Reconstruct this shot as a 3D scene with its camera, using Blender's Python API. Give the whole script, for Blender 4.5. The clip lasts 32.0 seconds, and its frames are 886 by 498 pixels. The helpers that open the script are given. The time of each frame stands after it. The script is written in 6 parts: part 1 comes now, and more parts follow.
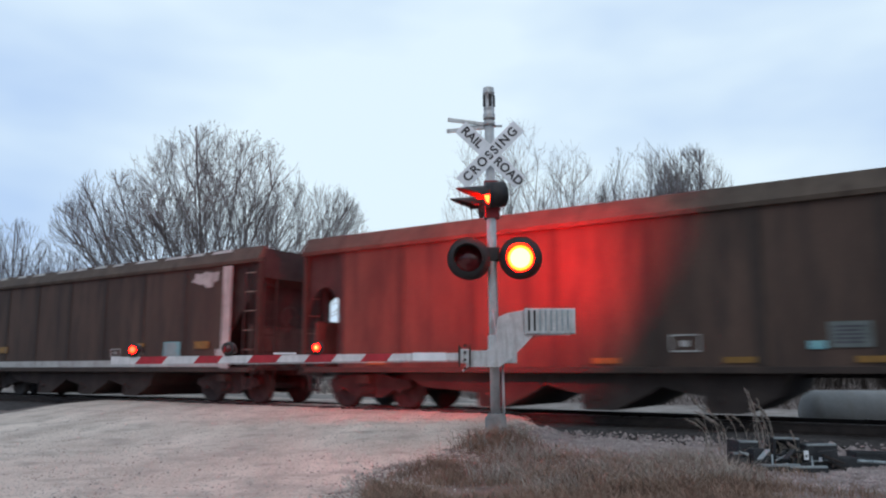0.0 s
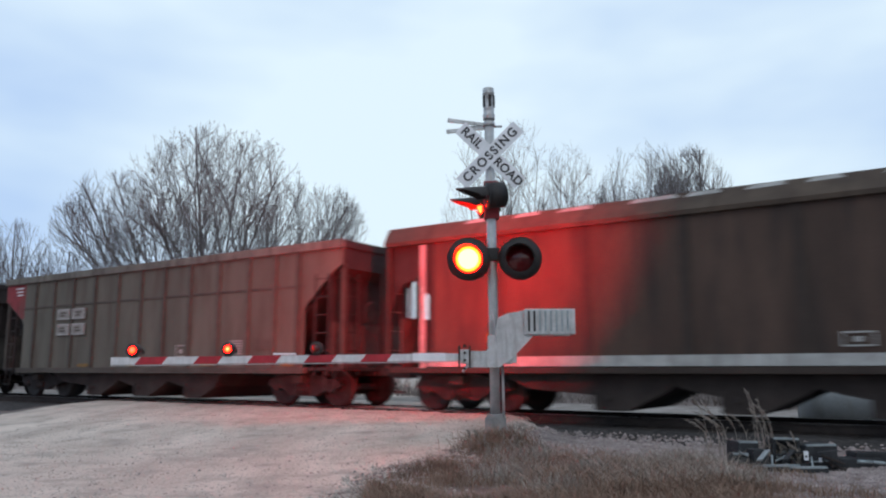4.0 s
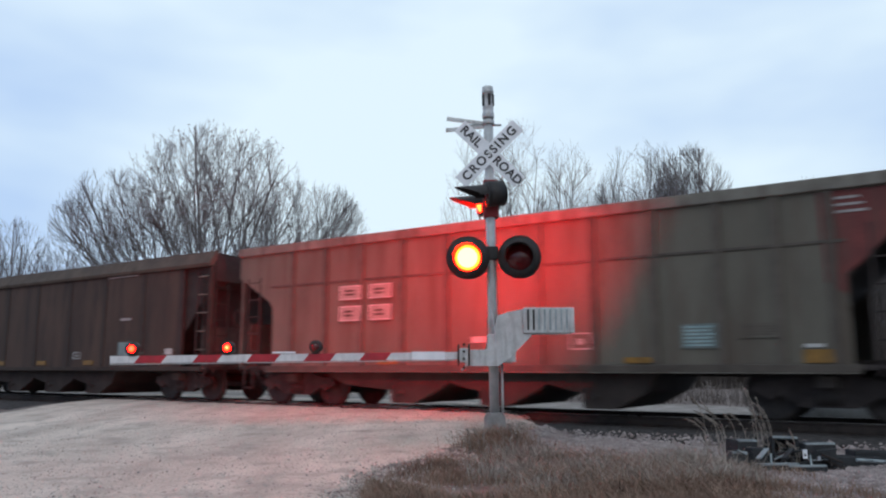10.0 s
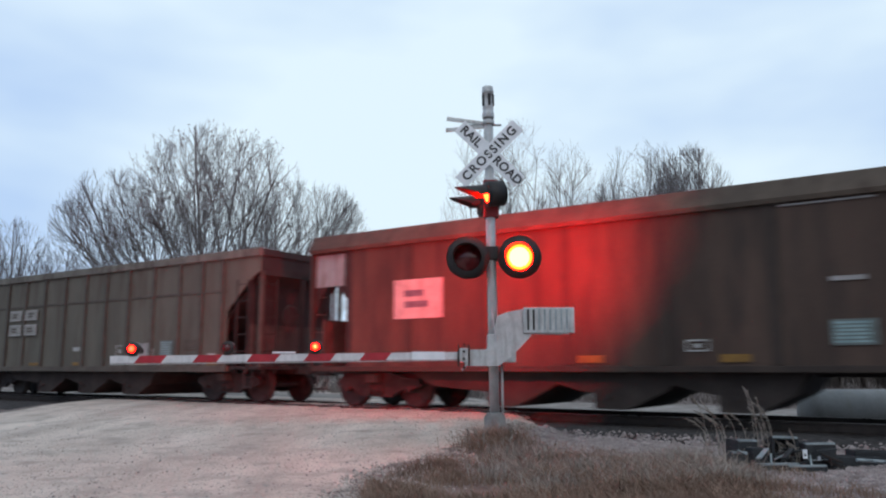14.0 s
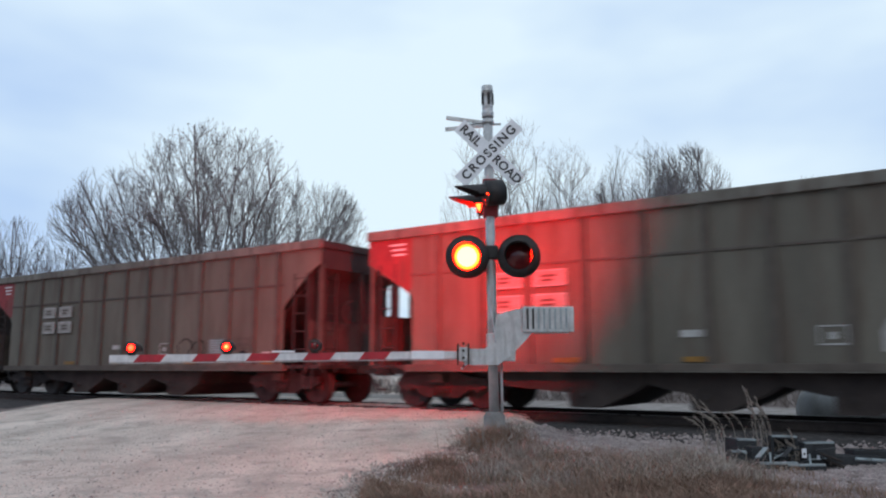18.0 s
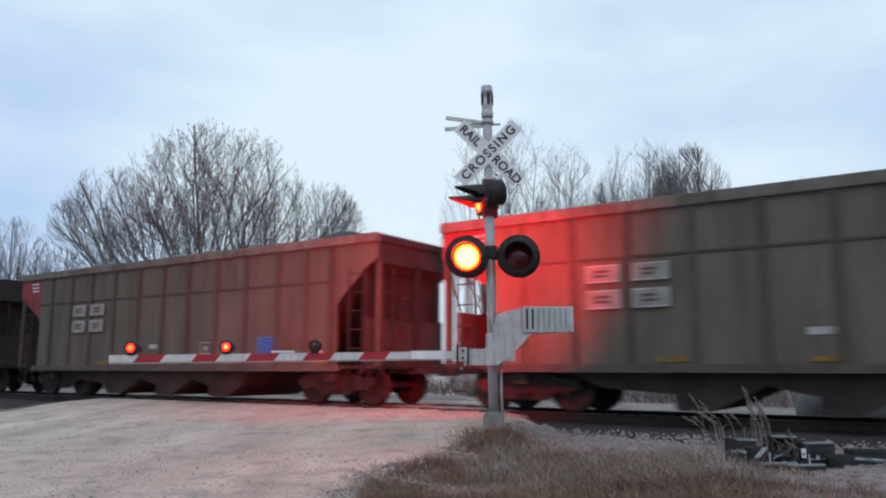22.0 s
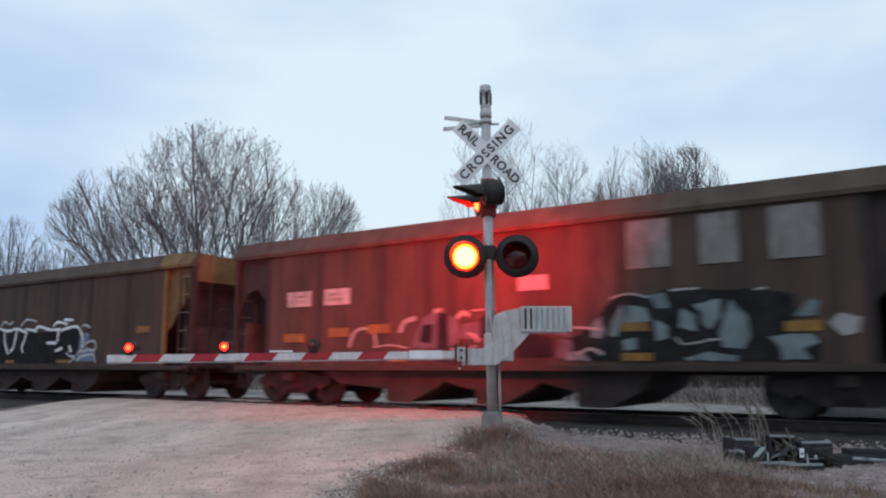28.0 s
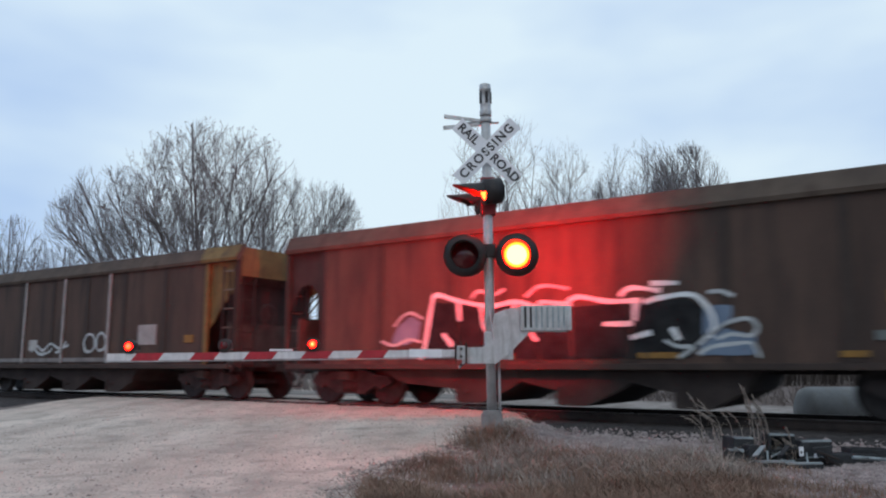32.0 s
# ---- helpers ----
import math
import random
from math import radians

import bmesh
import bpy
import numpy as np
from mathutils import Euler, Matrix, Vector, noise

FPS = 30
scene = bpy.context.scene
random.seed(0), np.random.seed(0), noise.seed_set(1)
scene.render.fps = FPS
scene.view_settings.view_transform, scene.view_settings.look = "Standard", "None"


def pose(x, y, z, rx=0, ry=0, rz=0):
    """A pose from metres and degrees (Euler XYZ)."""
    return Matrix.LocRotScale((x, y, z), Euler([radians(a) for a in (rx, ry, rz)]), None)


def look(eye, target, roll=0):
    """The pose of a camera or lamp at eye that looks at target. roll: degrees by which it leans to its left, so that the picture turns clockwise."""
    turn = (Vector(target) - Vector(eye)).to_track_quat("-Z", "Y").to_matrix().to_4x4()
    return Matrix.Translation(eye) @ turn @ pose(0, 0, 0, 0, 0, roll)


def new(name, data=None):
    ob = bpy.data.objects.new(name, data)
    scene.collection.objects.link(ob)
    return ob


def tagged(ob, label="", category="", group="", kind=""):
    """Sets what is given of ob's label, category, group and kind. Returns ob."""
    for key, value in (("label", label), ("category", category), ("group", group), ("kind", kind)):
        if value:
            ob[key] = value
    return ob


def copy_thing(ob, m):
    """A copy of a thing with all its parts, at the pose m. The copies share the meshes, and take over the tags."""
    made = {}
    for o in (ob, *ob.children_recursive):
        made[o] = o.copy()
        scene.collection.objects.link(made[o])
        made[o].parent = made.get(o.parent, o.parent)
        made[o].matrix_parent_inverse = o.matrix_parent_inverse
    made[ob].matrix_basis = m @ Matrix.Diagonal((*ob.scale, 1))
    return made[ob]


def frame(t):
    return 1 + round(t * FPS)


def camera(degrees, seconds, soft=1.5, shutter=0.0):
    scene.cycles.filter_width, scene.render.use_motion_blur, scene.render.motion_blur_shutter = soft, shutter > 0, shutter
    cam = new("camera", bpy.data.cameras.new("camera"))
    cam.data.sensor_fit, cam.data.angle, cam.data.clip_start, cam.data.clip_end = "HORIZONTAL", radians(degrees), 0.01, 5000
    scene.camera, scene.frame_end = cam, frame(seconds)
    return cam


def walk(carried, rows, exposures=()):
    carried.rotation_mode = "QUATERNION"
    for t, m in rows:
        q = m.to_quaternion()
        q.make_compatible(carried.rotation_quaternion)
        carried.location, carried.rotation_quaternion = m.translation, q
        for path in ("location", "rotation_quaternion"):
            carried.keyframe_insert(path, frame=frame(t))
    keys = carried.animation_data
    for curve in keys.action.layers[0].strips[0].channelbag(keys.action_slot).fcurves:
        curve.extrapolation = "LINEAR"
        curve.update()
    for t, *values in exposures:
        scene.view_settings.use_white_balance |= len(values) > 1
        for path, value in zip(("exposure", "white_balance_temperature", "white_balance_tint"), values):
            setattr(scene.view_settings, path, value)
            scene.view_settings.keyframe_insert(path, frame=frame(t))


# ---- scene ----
# camera: held almost still inside a parked car, drifting by a few tenths of a degree
LENS = 59.49
FOCAL = 1372.0
EYE_Z = 0.865
cam = camera(LENS, 32.0, soft=2.1, shutter=1.0)
DRIFT = [(0, 1.6, 2.2), (1.5, 2.5, 3.2), (3.5, 1.3, 3.2), (5.5, 1.3, 0.8), (6, 0.2, -0.4), (6.5, 0.4, -1.6), (7, 1.2, -0.8), (8, 0.4, -0.7),
         (8.5, 0, 0.7), (10, 0, 0.6), (12, -0.1, 0.1), (14, 0, 0.6), (16.5, -1.6, -0.8), (17.5, -0.3, 0.2), (18.5, -1.6, -2.2), (20, -1.6, -0.8),
         (22, -1.7, -0.8), (23, -3.1, -0.6), (24, -3.1, -0.8), (24.5, -3.4, -2), (25.5, -3.4, 0.5), (27.5, -4.4, -1.5), (29, -4.6, -0.8),
         (30, -4.6, -0.8), (31, -4.9, -2.3), (31.5, -4.8, -3.6), (32, -4.9, -3.6)]
walk(cam, [(t, pose(0, 0, EYE_Z, 90 + math.degrees(0.1525 + b / FOCAL), 0, math.degrees(a / FOCAL))) for t, a, b in DRIFT],
     exposures=[(0, 0.0), (17, 0.0), (24, -0.07), (32, -0.08)])

# the railway's frame: ALONG is the way the train runs, ACROSS points away from the camera
TURN = radians(56.0)
ALONG = Vector((math.sin(TURN), -math.cos(TURN), 0))
ACROSS = Vector((math.cos(TURN), math.sin(TURN), 0))
TRACK = 13.35 + 1.6
TRACK_RZ = -34.0


def track_pose(s, d=0.0, z=0.0, rz=0.0):
    p = ACROSS * (TRACK + d) + ALONG * s
    return pose(p.x, p.y, z, 0, 0, TRACK_RZ + rz)


def run(t):
    """How far the train has run by t seconds."""
    return 4.6 * t + 1.2 * (1 - math.exp(-t / 6))


# ---- light ----
world = bpy.data.worlds.new("world")
scene.world = world
world.use_nodes = True
wn, wl = world.node_tree.nodes, world.node_tree.links
wn.clear()
w_out = wn.new("ShaderNodeOutputWorld")
w_bg = wn.new("ShaderNodeBackground")
w_sky = wn.new("ShaderNodeTexSky")
w_sky.sky_type, w_sky.sun_disc = "NISHITA", False
w_sky.sun_elevation, w_sky.sun_rotation = radians(9), radians(150)
w_sky.air_density, w_sky.dust_density = 1.0, 2.0
w_co = wn.new("ShaderNodeTexCoord")
w_map = wn.new("ShaderNodeMapping")
w_map.inputs["Scale"].default_value = (1.0, 1.0, 2.6)
w_noise = wn.new("ShaderNodeTexNoise")
w_noise.inputs["Scale"].default_value, w_noise.inputs["Detail"].default_value, w_noise.inputs["Roughness"].default_value = 1.7, 4.0, 0.5
w_ramp = wn.new("ShaderNodeValToRGB")
w_ramp.color_ramp.elements[0].position, w_ramp.color_ramp.elements[0].color = 0.36, (0.5, 0.675, 0.96, 1)
w_ramp.color_ramp.elements[1].position, w_ramp.color_ramp.elements[1].color = 0.64, (0.80, 0.955, 1.06, 1)
w_scale = wn.new("ShaderNodeMixRGB")
w_scale.blend_type, w_scale.inputs[0].default_value, w_scale.inputs[2].default_value = "MULTIPLY", 1.0, (0.1, 0.1, 0.1, 1)
w_mix = wn.new("ShaderNodeMixRGB")
w_mix.inputs[0].default_value = 0.9
wl.new(w_co.outputs["Generated"], w_map.inputs["Vector"])
wl.new(w_map.outputs["Vector"], w_noise.inputs["Vector"])
w_sep = wn.new("ShaderNodeSeparateXYZ")
w_high = wn.new("ShaderNodeMath")
w_high.operation, w_high.inputs[1].default_value = "MULTIPLY_ADD", 0.2
w_low = wn.new("ShaderNodeMath")
w_low.operation, w_low.inputs[1].default_value = "SUBTRACT", -0.035
w_east = wn.new("ShaderNodeMath")
w_east.operation, w_east.inputs[1].default_value = "MULTIPLY_ADD", -0.4
wl.new(w_co.outputs["Generated"], w_sep.inputs["Vector"])
wl.new(w_noise.outputs["Fac"], w_low.inputs[0])
wl.new(w_sep.outputs["Z"], w_high.inputs[0])
wl.new(w_low.outputs["Value"], w_high.inputs[2])
w_side = wn.new("ShaderNodeMath")
w_side.operation = "ABSOLUTE"
wl.new(w_sep.outputs["X"], w_side.inputs[0])
wl.new(w_side.outputs["Value"], w_east.inputs[0])
wl.new(w_high.outputs["Value"], w_east.inputs[2])
wl.new(w_east.outputs["Value"], w_ramp.inputs["Fac"])
wl.new(w_sky.outputs["Color"], w_scale.inputs[1])
wl.new(w_scale.outputs["Color"], w_mix.inputs[1])
wl.new(w_ramp.outputs["Color"], w_mix.inputs[2])
wl.new(w_mix.outputs["Color"], w_bg.inputs["Color"])
w_bg.inputs["Strength"].default_value = 1.04
wl.new(w_bg.outputs["Background"], w_out.inputs["Surface"])

sun = new("sun", bpy.data.lights.new("sun", "SUN"))
sun.data.energy, sun.data.angle, sun.data.color = 0.35, radians(25), (1.0, 0.97, 0.93)
sun.matrix_world = look((-20, -60, 70), (0, 10, 0))

# ---- materials ----


def mat(name, c1, c2, scale=2.0, rough=0.8, metal=0.0, bump=0.25, fine=40.0, stretch=(1, 1, 1), vary=0.0, dirt=None, spec=0.3, fade=0.25):
    """A surface with patches of two colours, fine grain, relief, and a little difference from thing to thing."""
    m = bpy.data.materials.new(name)
    m.use_nodes = True
    n, l = m.node_tree.nodes, m.node_tree.links
    bsdf = n["Principled BSDF"]
    co = n.new("ShaderNodeTexCoord")
    mp = n.new("ShaderNodeMapping")
    mp.inputs["Scale"].default_value = stretch
    l.new(co.outputs["Object"], mp.inputs["Vector"])
    big = n.new("ShaderNodeTexNoise")
    big.inputs["Scale"].default_value, big.inputs["Detail"].default_value, big.inputs["Roughness"].default_value = scale, 6.0, 0.62
    l.new(mp.outputs["Vector"], big.inputs["Vector"])
    ramp = n.new("ShaderNodeValToRGB")
    ramp.color_ramp.elements[0].position, ramp.color_ramp.elements[0].color = 0.35, (*c1, 1)
    ramp.color_ramp.elements[1].position, ramp.color_ramp.elements[1].color = 0.65, (*c2, 1)
    l.new(big.outputs["Fac"], ramp.inputs["Fac"])
    grain = n.new("ShaderNodeTexNoise")
    grain.inputs["Scale"].default_value, grain.inputs["Detail"].default_value = fine, 3.0
    l.new(co.outputs["Object"], grain.inputs["Vector"])
    tone = n.new("ShaderNodeMapRange")
    tone.inputs["To Min"].default_value, tone.inputs["To Max"].default_value = 1 - fade, 1 + fade
    l.new(grain.outputs["Fac"], tone.inputs["Value"])
    mul = n.new("ShaderNodeVectorMath")
    mul.operation = "SCALE"
    l.new(ramp.outputs["Color"], mul.inputs[0])
    l.new(tone.outputs["Result"], mul.inputs["Scale"])
    last = mul.outputs["Vector"]
    if dirt:
        d = n.new("ShaderNodeTexNoise")
        d.inputs["Scale"].default_value, d.inputs["Detail"].default_value = scale * 2.3, 8.0
        mp2 = n.new("ShaderNodeMapping")
        mp2.inputs["Scale"].default_value, mp2.inputs["Location"].default_value = (1.3, 1.3, 0.22), (7, 3, 1)
        l.new(co.outputs["Object"], mp2.inputs["Vector"])
        l.new(mp2.outputs["Vector"], d.inputs["Vector"])
        r2 = n.new("ShaderNodeMapRange")
        r2.inputs["From Min"].default_value, r2.inputs["From Max"].default_value = 0.5, 0.75
        l.new(d.outputs["Fac"], r2.inputs["Value"])
        mx = n.new("ShaderNodeMixRGB")
        mx.inputs[2].default_value = (*dirt, 1)
        l.new(r2.outputs["Result"], mx.inputs[0])
        l.new(last, mx.inputs[1])
        last = mx.outputs["Color"]
    if vary:
        info = n.new("ShaderNodeObjectInfo")
        vr = n.new("ShaderNodeMapRange")
        vr.inputs["To Min"].default_value, vr.inputs["To Max"].default_value = 1 - vary, 1 + vary
        l.new(info.outputs["Random"], vr.inputs["Value"])
        m3 = n.new("ShaderNodeVectorMath")
        m3.operation = "SCALE"
        l.new(last, m3.inputs[0])
        l.new(vr.outputs["Result"], m3.inputs["Scale"])
        last = m3.outputs["Vector"]
    l.new(last, bsdf.inputs["Base Color"])
    rr = n.new("ShaderNodeMapRange")
    rr.inputs["To Min"].default_value, rr.inputs["To Max"].default_value = max(0.05, rough - 0.12), min(1, rough + 0.12)
    l.new(big.outputs["Fac"], rr.inputs["Value"])
    l.new(rr.outputs["Result"], bsdf.inputs["Roughness"])
    bsdf.inputs["Metallic"].default_value = metal
    bsdf.inputs["Specular IOR Level"].default_value = spec
    if bump:
        b = n.new("ShaderNodeBump")
        b.inputs["Strength"].default_value, b.inputs["Distance"].default_value = bump, 0.02
        l.new(grain.outputs["Fac"], b.inputs["Height"])
        l.new(b.outputs["Normal"], bsdf.inputs["Normal"])
    return m


def glow(name, colour, strength):
    m = bpy.data.materials.new(name)
    m.use_nodes = True
    b = m.node_tree.nodes["Principled BSDF"]
    b.inputs["Base Color"].default_value = (0.3, 0.01, 0.01, 1)
    b.inputs["Emission Color"].default_value = (*colour, 1)
    b.inputs["Emission Strength"].default_value = strength
    return m


M_GRAVEL = mat("road_gravel", (0.43, 0.346, 0.292), (0.63, 0.525, 0.45), 0.7, 0.95, bump=1.0, fine=30, fade=0.45, stretch=(1.5, 0.4, 1), dirt=(0.33, 0.275, 0.235))
M_PEBBLE = mat("pale_pebble", (0.24, 0.20, 0.175), (0.50, 0.43, 0.38), 5.0, 0.95, bump=0.3, fine=50)
M_LOT = mat("pale_lot_gravel", (0.2, 0.17, 0.155), (0.34, 0.3, 0.275), 1.2, 0.95, bump=0.6, fine=16, fade=0.3, dirt=(0.2, 0.165, 0.145), spec=0.1)
# Oily stone, coloured darker still to hold the shadow under the train.
M_SHADED_BALLAST = mat("shaded_ballast_stone", (0.03, 0.026, 0.025), (0.08, 0.07, 0.067), 9.0, 0.95, bump=0.9, fine=30, fade=0.5)
M_STONE = mat("loose_stone", (0.18, 0.142, 0.134), (0.37, 0.31, 0.293), 5.0, 0.95, bump=0.4, fine=50, vary=0.3)
M_SOIL = mat("dead_turf", (0.12, 0.09, 0.08), (0.22, 0.176, 0.158), 2.2, 1.0, bump=0.8, fine=22, fade=0.45)
M_GRASS = mat("dry_grass", (0.16, 0.102, 0.074), (0.29, 0.198, 0.145), 1.3, 0.9, bump=0, fine=8, fade=0.3)
M_WEED = mat("dry_weed", (0.22, 0.18, 0.15), (0.38, 0.33, 0.285), 3, 0.9, bump=0, fine=12)
M_BARK = mat("grey_bark", (0.135, 0.115, 0.116), (0.235, 0.207, 0.206), 2, 0.95, bump=0.4, fine=20)
M_BARK_FAR = mat("dull_bark", (0.085, 0.072, 0.067), (0.155, 0.135, 0.126), 1, 0.95, bump=0, fine=10)
M_BRUSH = mat("dead_brush", (0.075, 0.06, 0.053), (0.135, 0.112, 0.10), 1, 0.95, bump=0, fine=10)
M_STRAW = mat("pale_dead_straw", (0.15, 0.125, 0.115), (0.26, 0.22, 0.2), 1, 0.95, bump=0, fine=10)
M_GREY = mat("weathered_grey_paint", (0.09, 0.079, 0.063), (0.136, 0.12, 0.096), 0.9, 0.75, bump=0.08, fine=55, stretch=(1, 1, 0.35), dirt=(0.085, 0.06, 0.046), vary=0.06)
M_GREY_RIB = mat("grimy_grey_rib", (0.066, 0.053, 0.044), (0.105, 0.087, 0.072), 2, 0.8, bump=0.1, fine=50, vary=0.15)
M_CHORD = mat("worn_top_chord", (0.12, 0.105, 0.088), (0.18, 0.165, 0.14), 1.6, 0.75, bump=0.15, fine=40, dirt=(0.07, 0.05, 0.037))
M_BROWN = mat("oxide_brown_paint", (0.044, 0.027, 0.0205), (0.088, 0.054, 0.041), 0.9, 0.75, bump=0.15, fine=45, stretch=(1, 1, 0.3), dirt=(0.03, 0.022, 0.019), vary=0.08, fade=0.35)
M_BROWN_RIB = mat("dark_brown_rib", (0.034, 0.024, 0.020), (0.054, 0.038, 0.031), 2, 0.8, bump=0.1, fine=40)
M_BROWN_TOP = mat("lighter_brown_chord", (0.062, 0.044, 0.034), (0.1, 0.074, 0.056), 1.4, 0.8, bump=0.15, fine=35, dirt=(0.055, 0.036, 0.027))
M_UNDER = mat("grimy_underframe", (0.028, 0.022, 0.021), (0.06, 0.048, 0.045), 3, 0.85, bump=0.3, fine=40)
M_POCKET = mat("rusty_hopper", (0.028, 0.021, 0.019), (0.056, 0.043, 0.038), 1.5, 0.85, bump=0.2, fine=35)
M_WHEEL = mat("wheel_steel", (0.022, 0.018, 0.017), (0.05, 0.041, 0.038), 4, 0.7, metal=0.0, bump=0.1)
# End parts are darker than the side sheets.
M_END = mat("dark_end_steel", (0.026, 0.019, 0.018), (0.046, 0.035, 0.032), 2, 0.85, bump=0.1, fine=40)
M_APRON = mat("dusty_end_apron", (0.045, 0.037, 0.033), (0.085, 0.071, 0.062), 2, 0.85, bump=0.1, fine=40)
M_COAL = mat("coal", (0.008, 0.008, 0.009), (0.03, 0.03, 0.032), 10, 0.55, bump=0.9, fine=25)
M_YELLOW_END = mat("faded_yellow_paint", (0.105, 0.072, 0.026), (0.185, 0.13, 0.047), 1.6, 0.7, bump=0.1, fine=40, dirt=(0.06, 0.04, 0.024))
M_WHITE = mat("chalky_white_paint", (0.31, 0.30, 0.285), (0.46, 0.45, 0.43), 2.5, 0.7, bump=0.05, fine=60, dirt=(0.2, 0.18, 0.165))
M_PANEL = mat("worn_panel_paint", (0.2, 0.187, 0.17), (0.3, 0.28, 0.26), 5, 0.75, bump=0.05)
M_LETTER = mat("dark_lettering", (0.05, 0.05, 0.055), (0.09, 0.09, 0.10), 6, 0.8, bump=0)
M_PATCH_INK = mat("worn_lettering", (0.16, 0.15, 0.14), (0.34, 0.33, 0.31), 9, 0.8, bump=0)
M_PALE_INK = mat("pale_lettering", (0.17, 0.25, 0.255), (0.26, 0.35, 0.35), 6, 0.8, bump=0)
M_PLACARD_INK = mat("faded_dark_lettering", (0.09, 0.09, 0.12), (0.17, 0.17, 0.2), 7, 0.8, bump=0)
M_BLUE_TEXT = mat("blue_lettering", (0.03, 0.07, 0.22), (0.05, 0.10, 0.30), 6, 0.7, bump=0)
M_TEAL = mat("faded_teal_placard", (0.10, 0.113, 0.107), (0.145, 0.16, 0.152), 4, 0.7, bump=0.05)
M_TEAL_BRIGHT = mat("teal_placard", (0.13, 0.30, 0.33), (0.20, 0.40, 0.42), 4, 0.7, bump=0.05)
M_BLUE = mat("blue_placard", (0.04, 0.15, 0.50), (0.07, 0.22, 0.62), 4, 0.7, bump=0.05)
M_ORANGE = mat("orange_reflector", (0.17, 0.085, 0.018), (0.26, 0.137, 0.028), 5, 0.5, bump=0.05, dirt=(0.09, 0.058, 0.032))
M_RED_PAINT = mat("red_paint", (0.19, 0.022, 0.026), (0.28, 0.035, 0.038), 2, 0.65, bump=0.08, dirt=(0.12, 0.05, 0.04))
M_RED_DULL = mat("rusty_red_paint", (0.10, 0.026, 0.024), (0.16, 0.04, 0.036), 2, 0.7, bump=0.08, dirt=(0.08, 0.045, 0.036))
M_PATCH = mat("grey_primer_patch", (0.25, 0.23, 0.22), (0.36, 0.33, 0.32), 3, 0.8, bump=0.05)
M_BAND = mat("dirty_pale_paint", (0.15, 0.138, 0.132), (0.24, 0.222, 0.212), 3, 0.8, bump=0.05, dirt=(0.1, 0.085, 0.075))
M_TEAL_END = mat("teal_painted_post", (0.16, 0.27, 0.28), (0.22, 0.36, 0.36), 2, 0.75, bump=0.1, dirt=(0.12, 0.1, 0.08))
M_SPRAY_W = mat("white_spray_paint", (0.58, 0.60, 0.60), (0.75, 0.76, 0.76), 3, 0.7, bump=0, fade=0.1)
M_SPRAY_WD = mat("dull_white_spray_paint", (0.33, 0.35, 0.35), (0.48, 0.50, 0.50), 3, 0.7, bump=0, fade=0.1)
M_SPRAY_K = mat("black_spray_paint", (0.012, 0.012, 0.013), (0.026, 0.026, 0.027), 3, 0.9, bump=0, spec=0.1)
M_SPRAY_T = mat("greyish_teal_spray_paint", (0.10, 0.13, 0.137), (0.185, 0.225, 0.23), 2, 0.7, bump=0, fade=0.2)
M_SPRAY_P = mat("mauve_spray_paint", (0.07, 0.06, 0.075), (0.13, 0.115, 0.13), 2, 0.7, bump=0, fade=0.1)
M_SPRAY_B = mat("blue_spray_paint", (0.10, 0.14, 0.20), (0.17, 0.22, 0.29), 2, 0.7, bump=0, fade=0.15)
M_GALV = mat("galvanised_steel", (0.40, 0.40, 0.40), (0.55, 0.55, 0.55), 5, 0.5, metal=0.35, bump=0.08, fine=70, dirt=(0.30, 0.28, 0.27))
M_SIGN = mat("white_sign_sheeting", (0.66, 0.66, 0.68), (0.78, 0.78, 0.80), 4, 0.5, bump=0.02, fine=60, fade=0.06)
M_SIGNTXT = mat("sign_lettering", (0.03, 0.028, 0.03), (0.05, 0.045, 0.045), 8, 0.6, bump=0)
M_BLACK = mat("black_lamp_paint", (0.016, 0.014, 0.014), (0.035, 0.03, 0.03), 4, 0.5, bump=0.05)
M_ARM_W = mat("white_reflective_sheeting", (0.50, 0.48, 0.49), (0.64, 0.62, 0.62), 5, 0.45, bump=0.02, fine=80, fade=0.08, dirt=(0.42, 0.40, 0.40))
M_ARM_R = mat("red_reflective_sheeting", (0.31, 0.016, 0.027), (0.42, 0.027, 0.04), 5, 0.4, bump=0.02, fade=0.1, dirt=(0.25, 0.03, 0.035))
M_LENS = mat("unlit_red_lens", (0.06, 0.004, 0.006), (0.09, 0.008, 0.01), 8, 0.15, bump=0, spec=0.5)
M_CONCRETE = mat("concrete", (0.15, 0.138, 0.132), (0.25, 0.235, 0.225), 4, 0.9, bump=0.3, fine=45)
M_RAIL = mat("rusty_rail", (0.025, 0.019, 0.017), (0.05, 0.038, 0.033), 5, 0.75, metal=0.2, bump=0.2)
M_RAILTOP = mat("polished_railhead", (0.28, 0.27, 0.27), (0.42, 0.41, 0.40), 6, 0.3, metal=0.8, bump=0.03)
M_TIE = mat("creosoted_tie", (0.03, 0.025, 0.022), (0.07, 0.055, 0.048), 3, 0.95, bump=0.6, fine=30, stretch=(1, 6, 6), vary=0.3)
M_TANK = mat("grey_tank_paint", (0.17, 0.17, 0.17), (0.24, 0.24, 0.235), 1.5, 0.6, bump=0.03, dirt=(0.19, 0.18, 0.165))
M_CRATE = mat("dark_track_steel", (0.016, 0.017, 0.019), (0.042, 0.043, 0.046), 4, 0.6, bump=0.1)
M_EDGE = mat("pale_metal_edge", (0.22, 0.25, 0.26), (0.33, 0.365, 0.375), 6, 0.5, metal=0.3, bump=0.05)
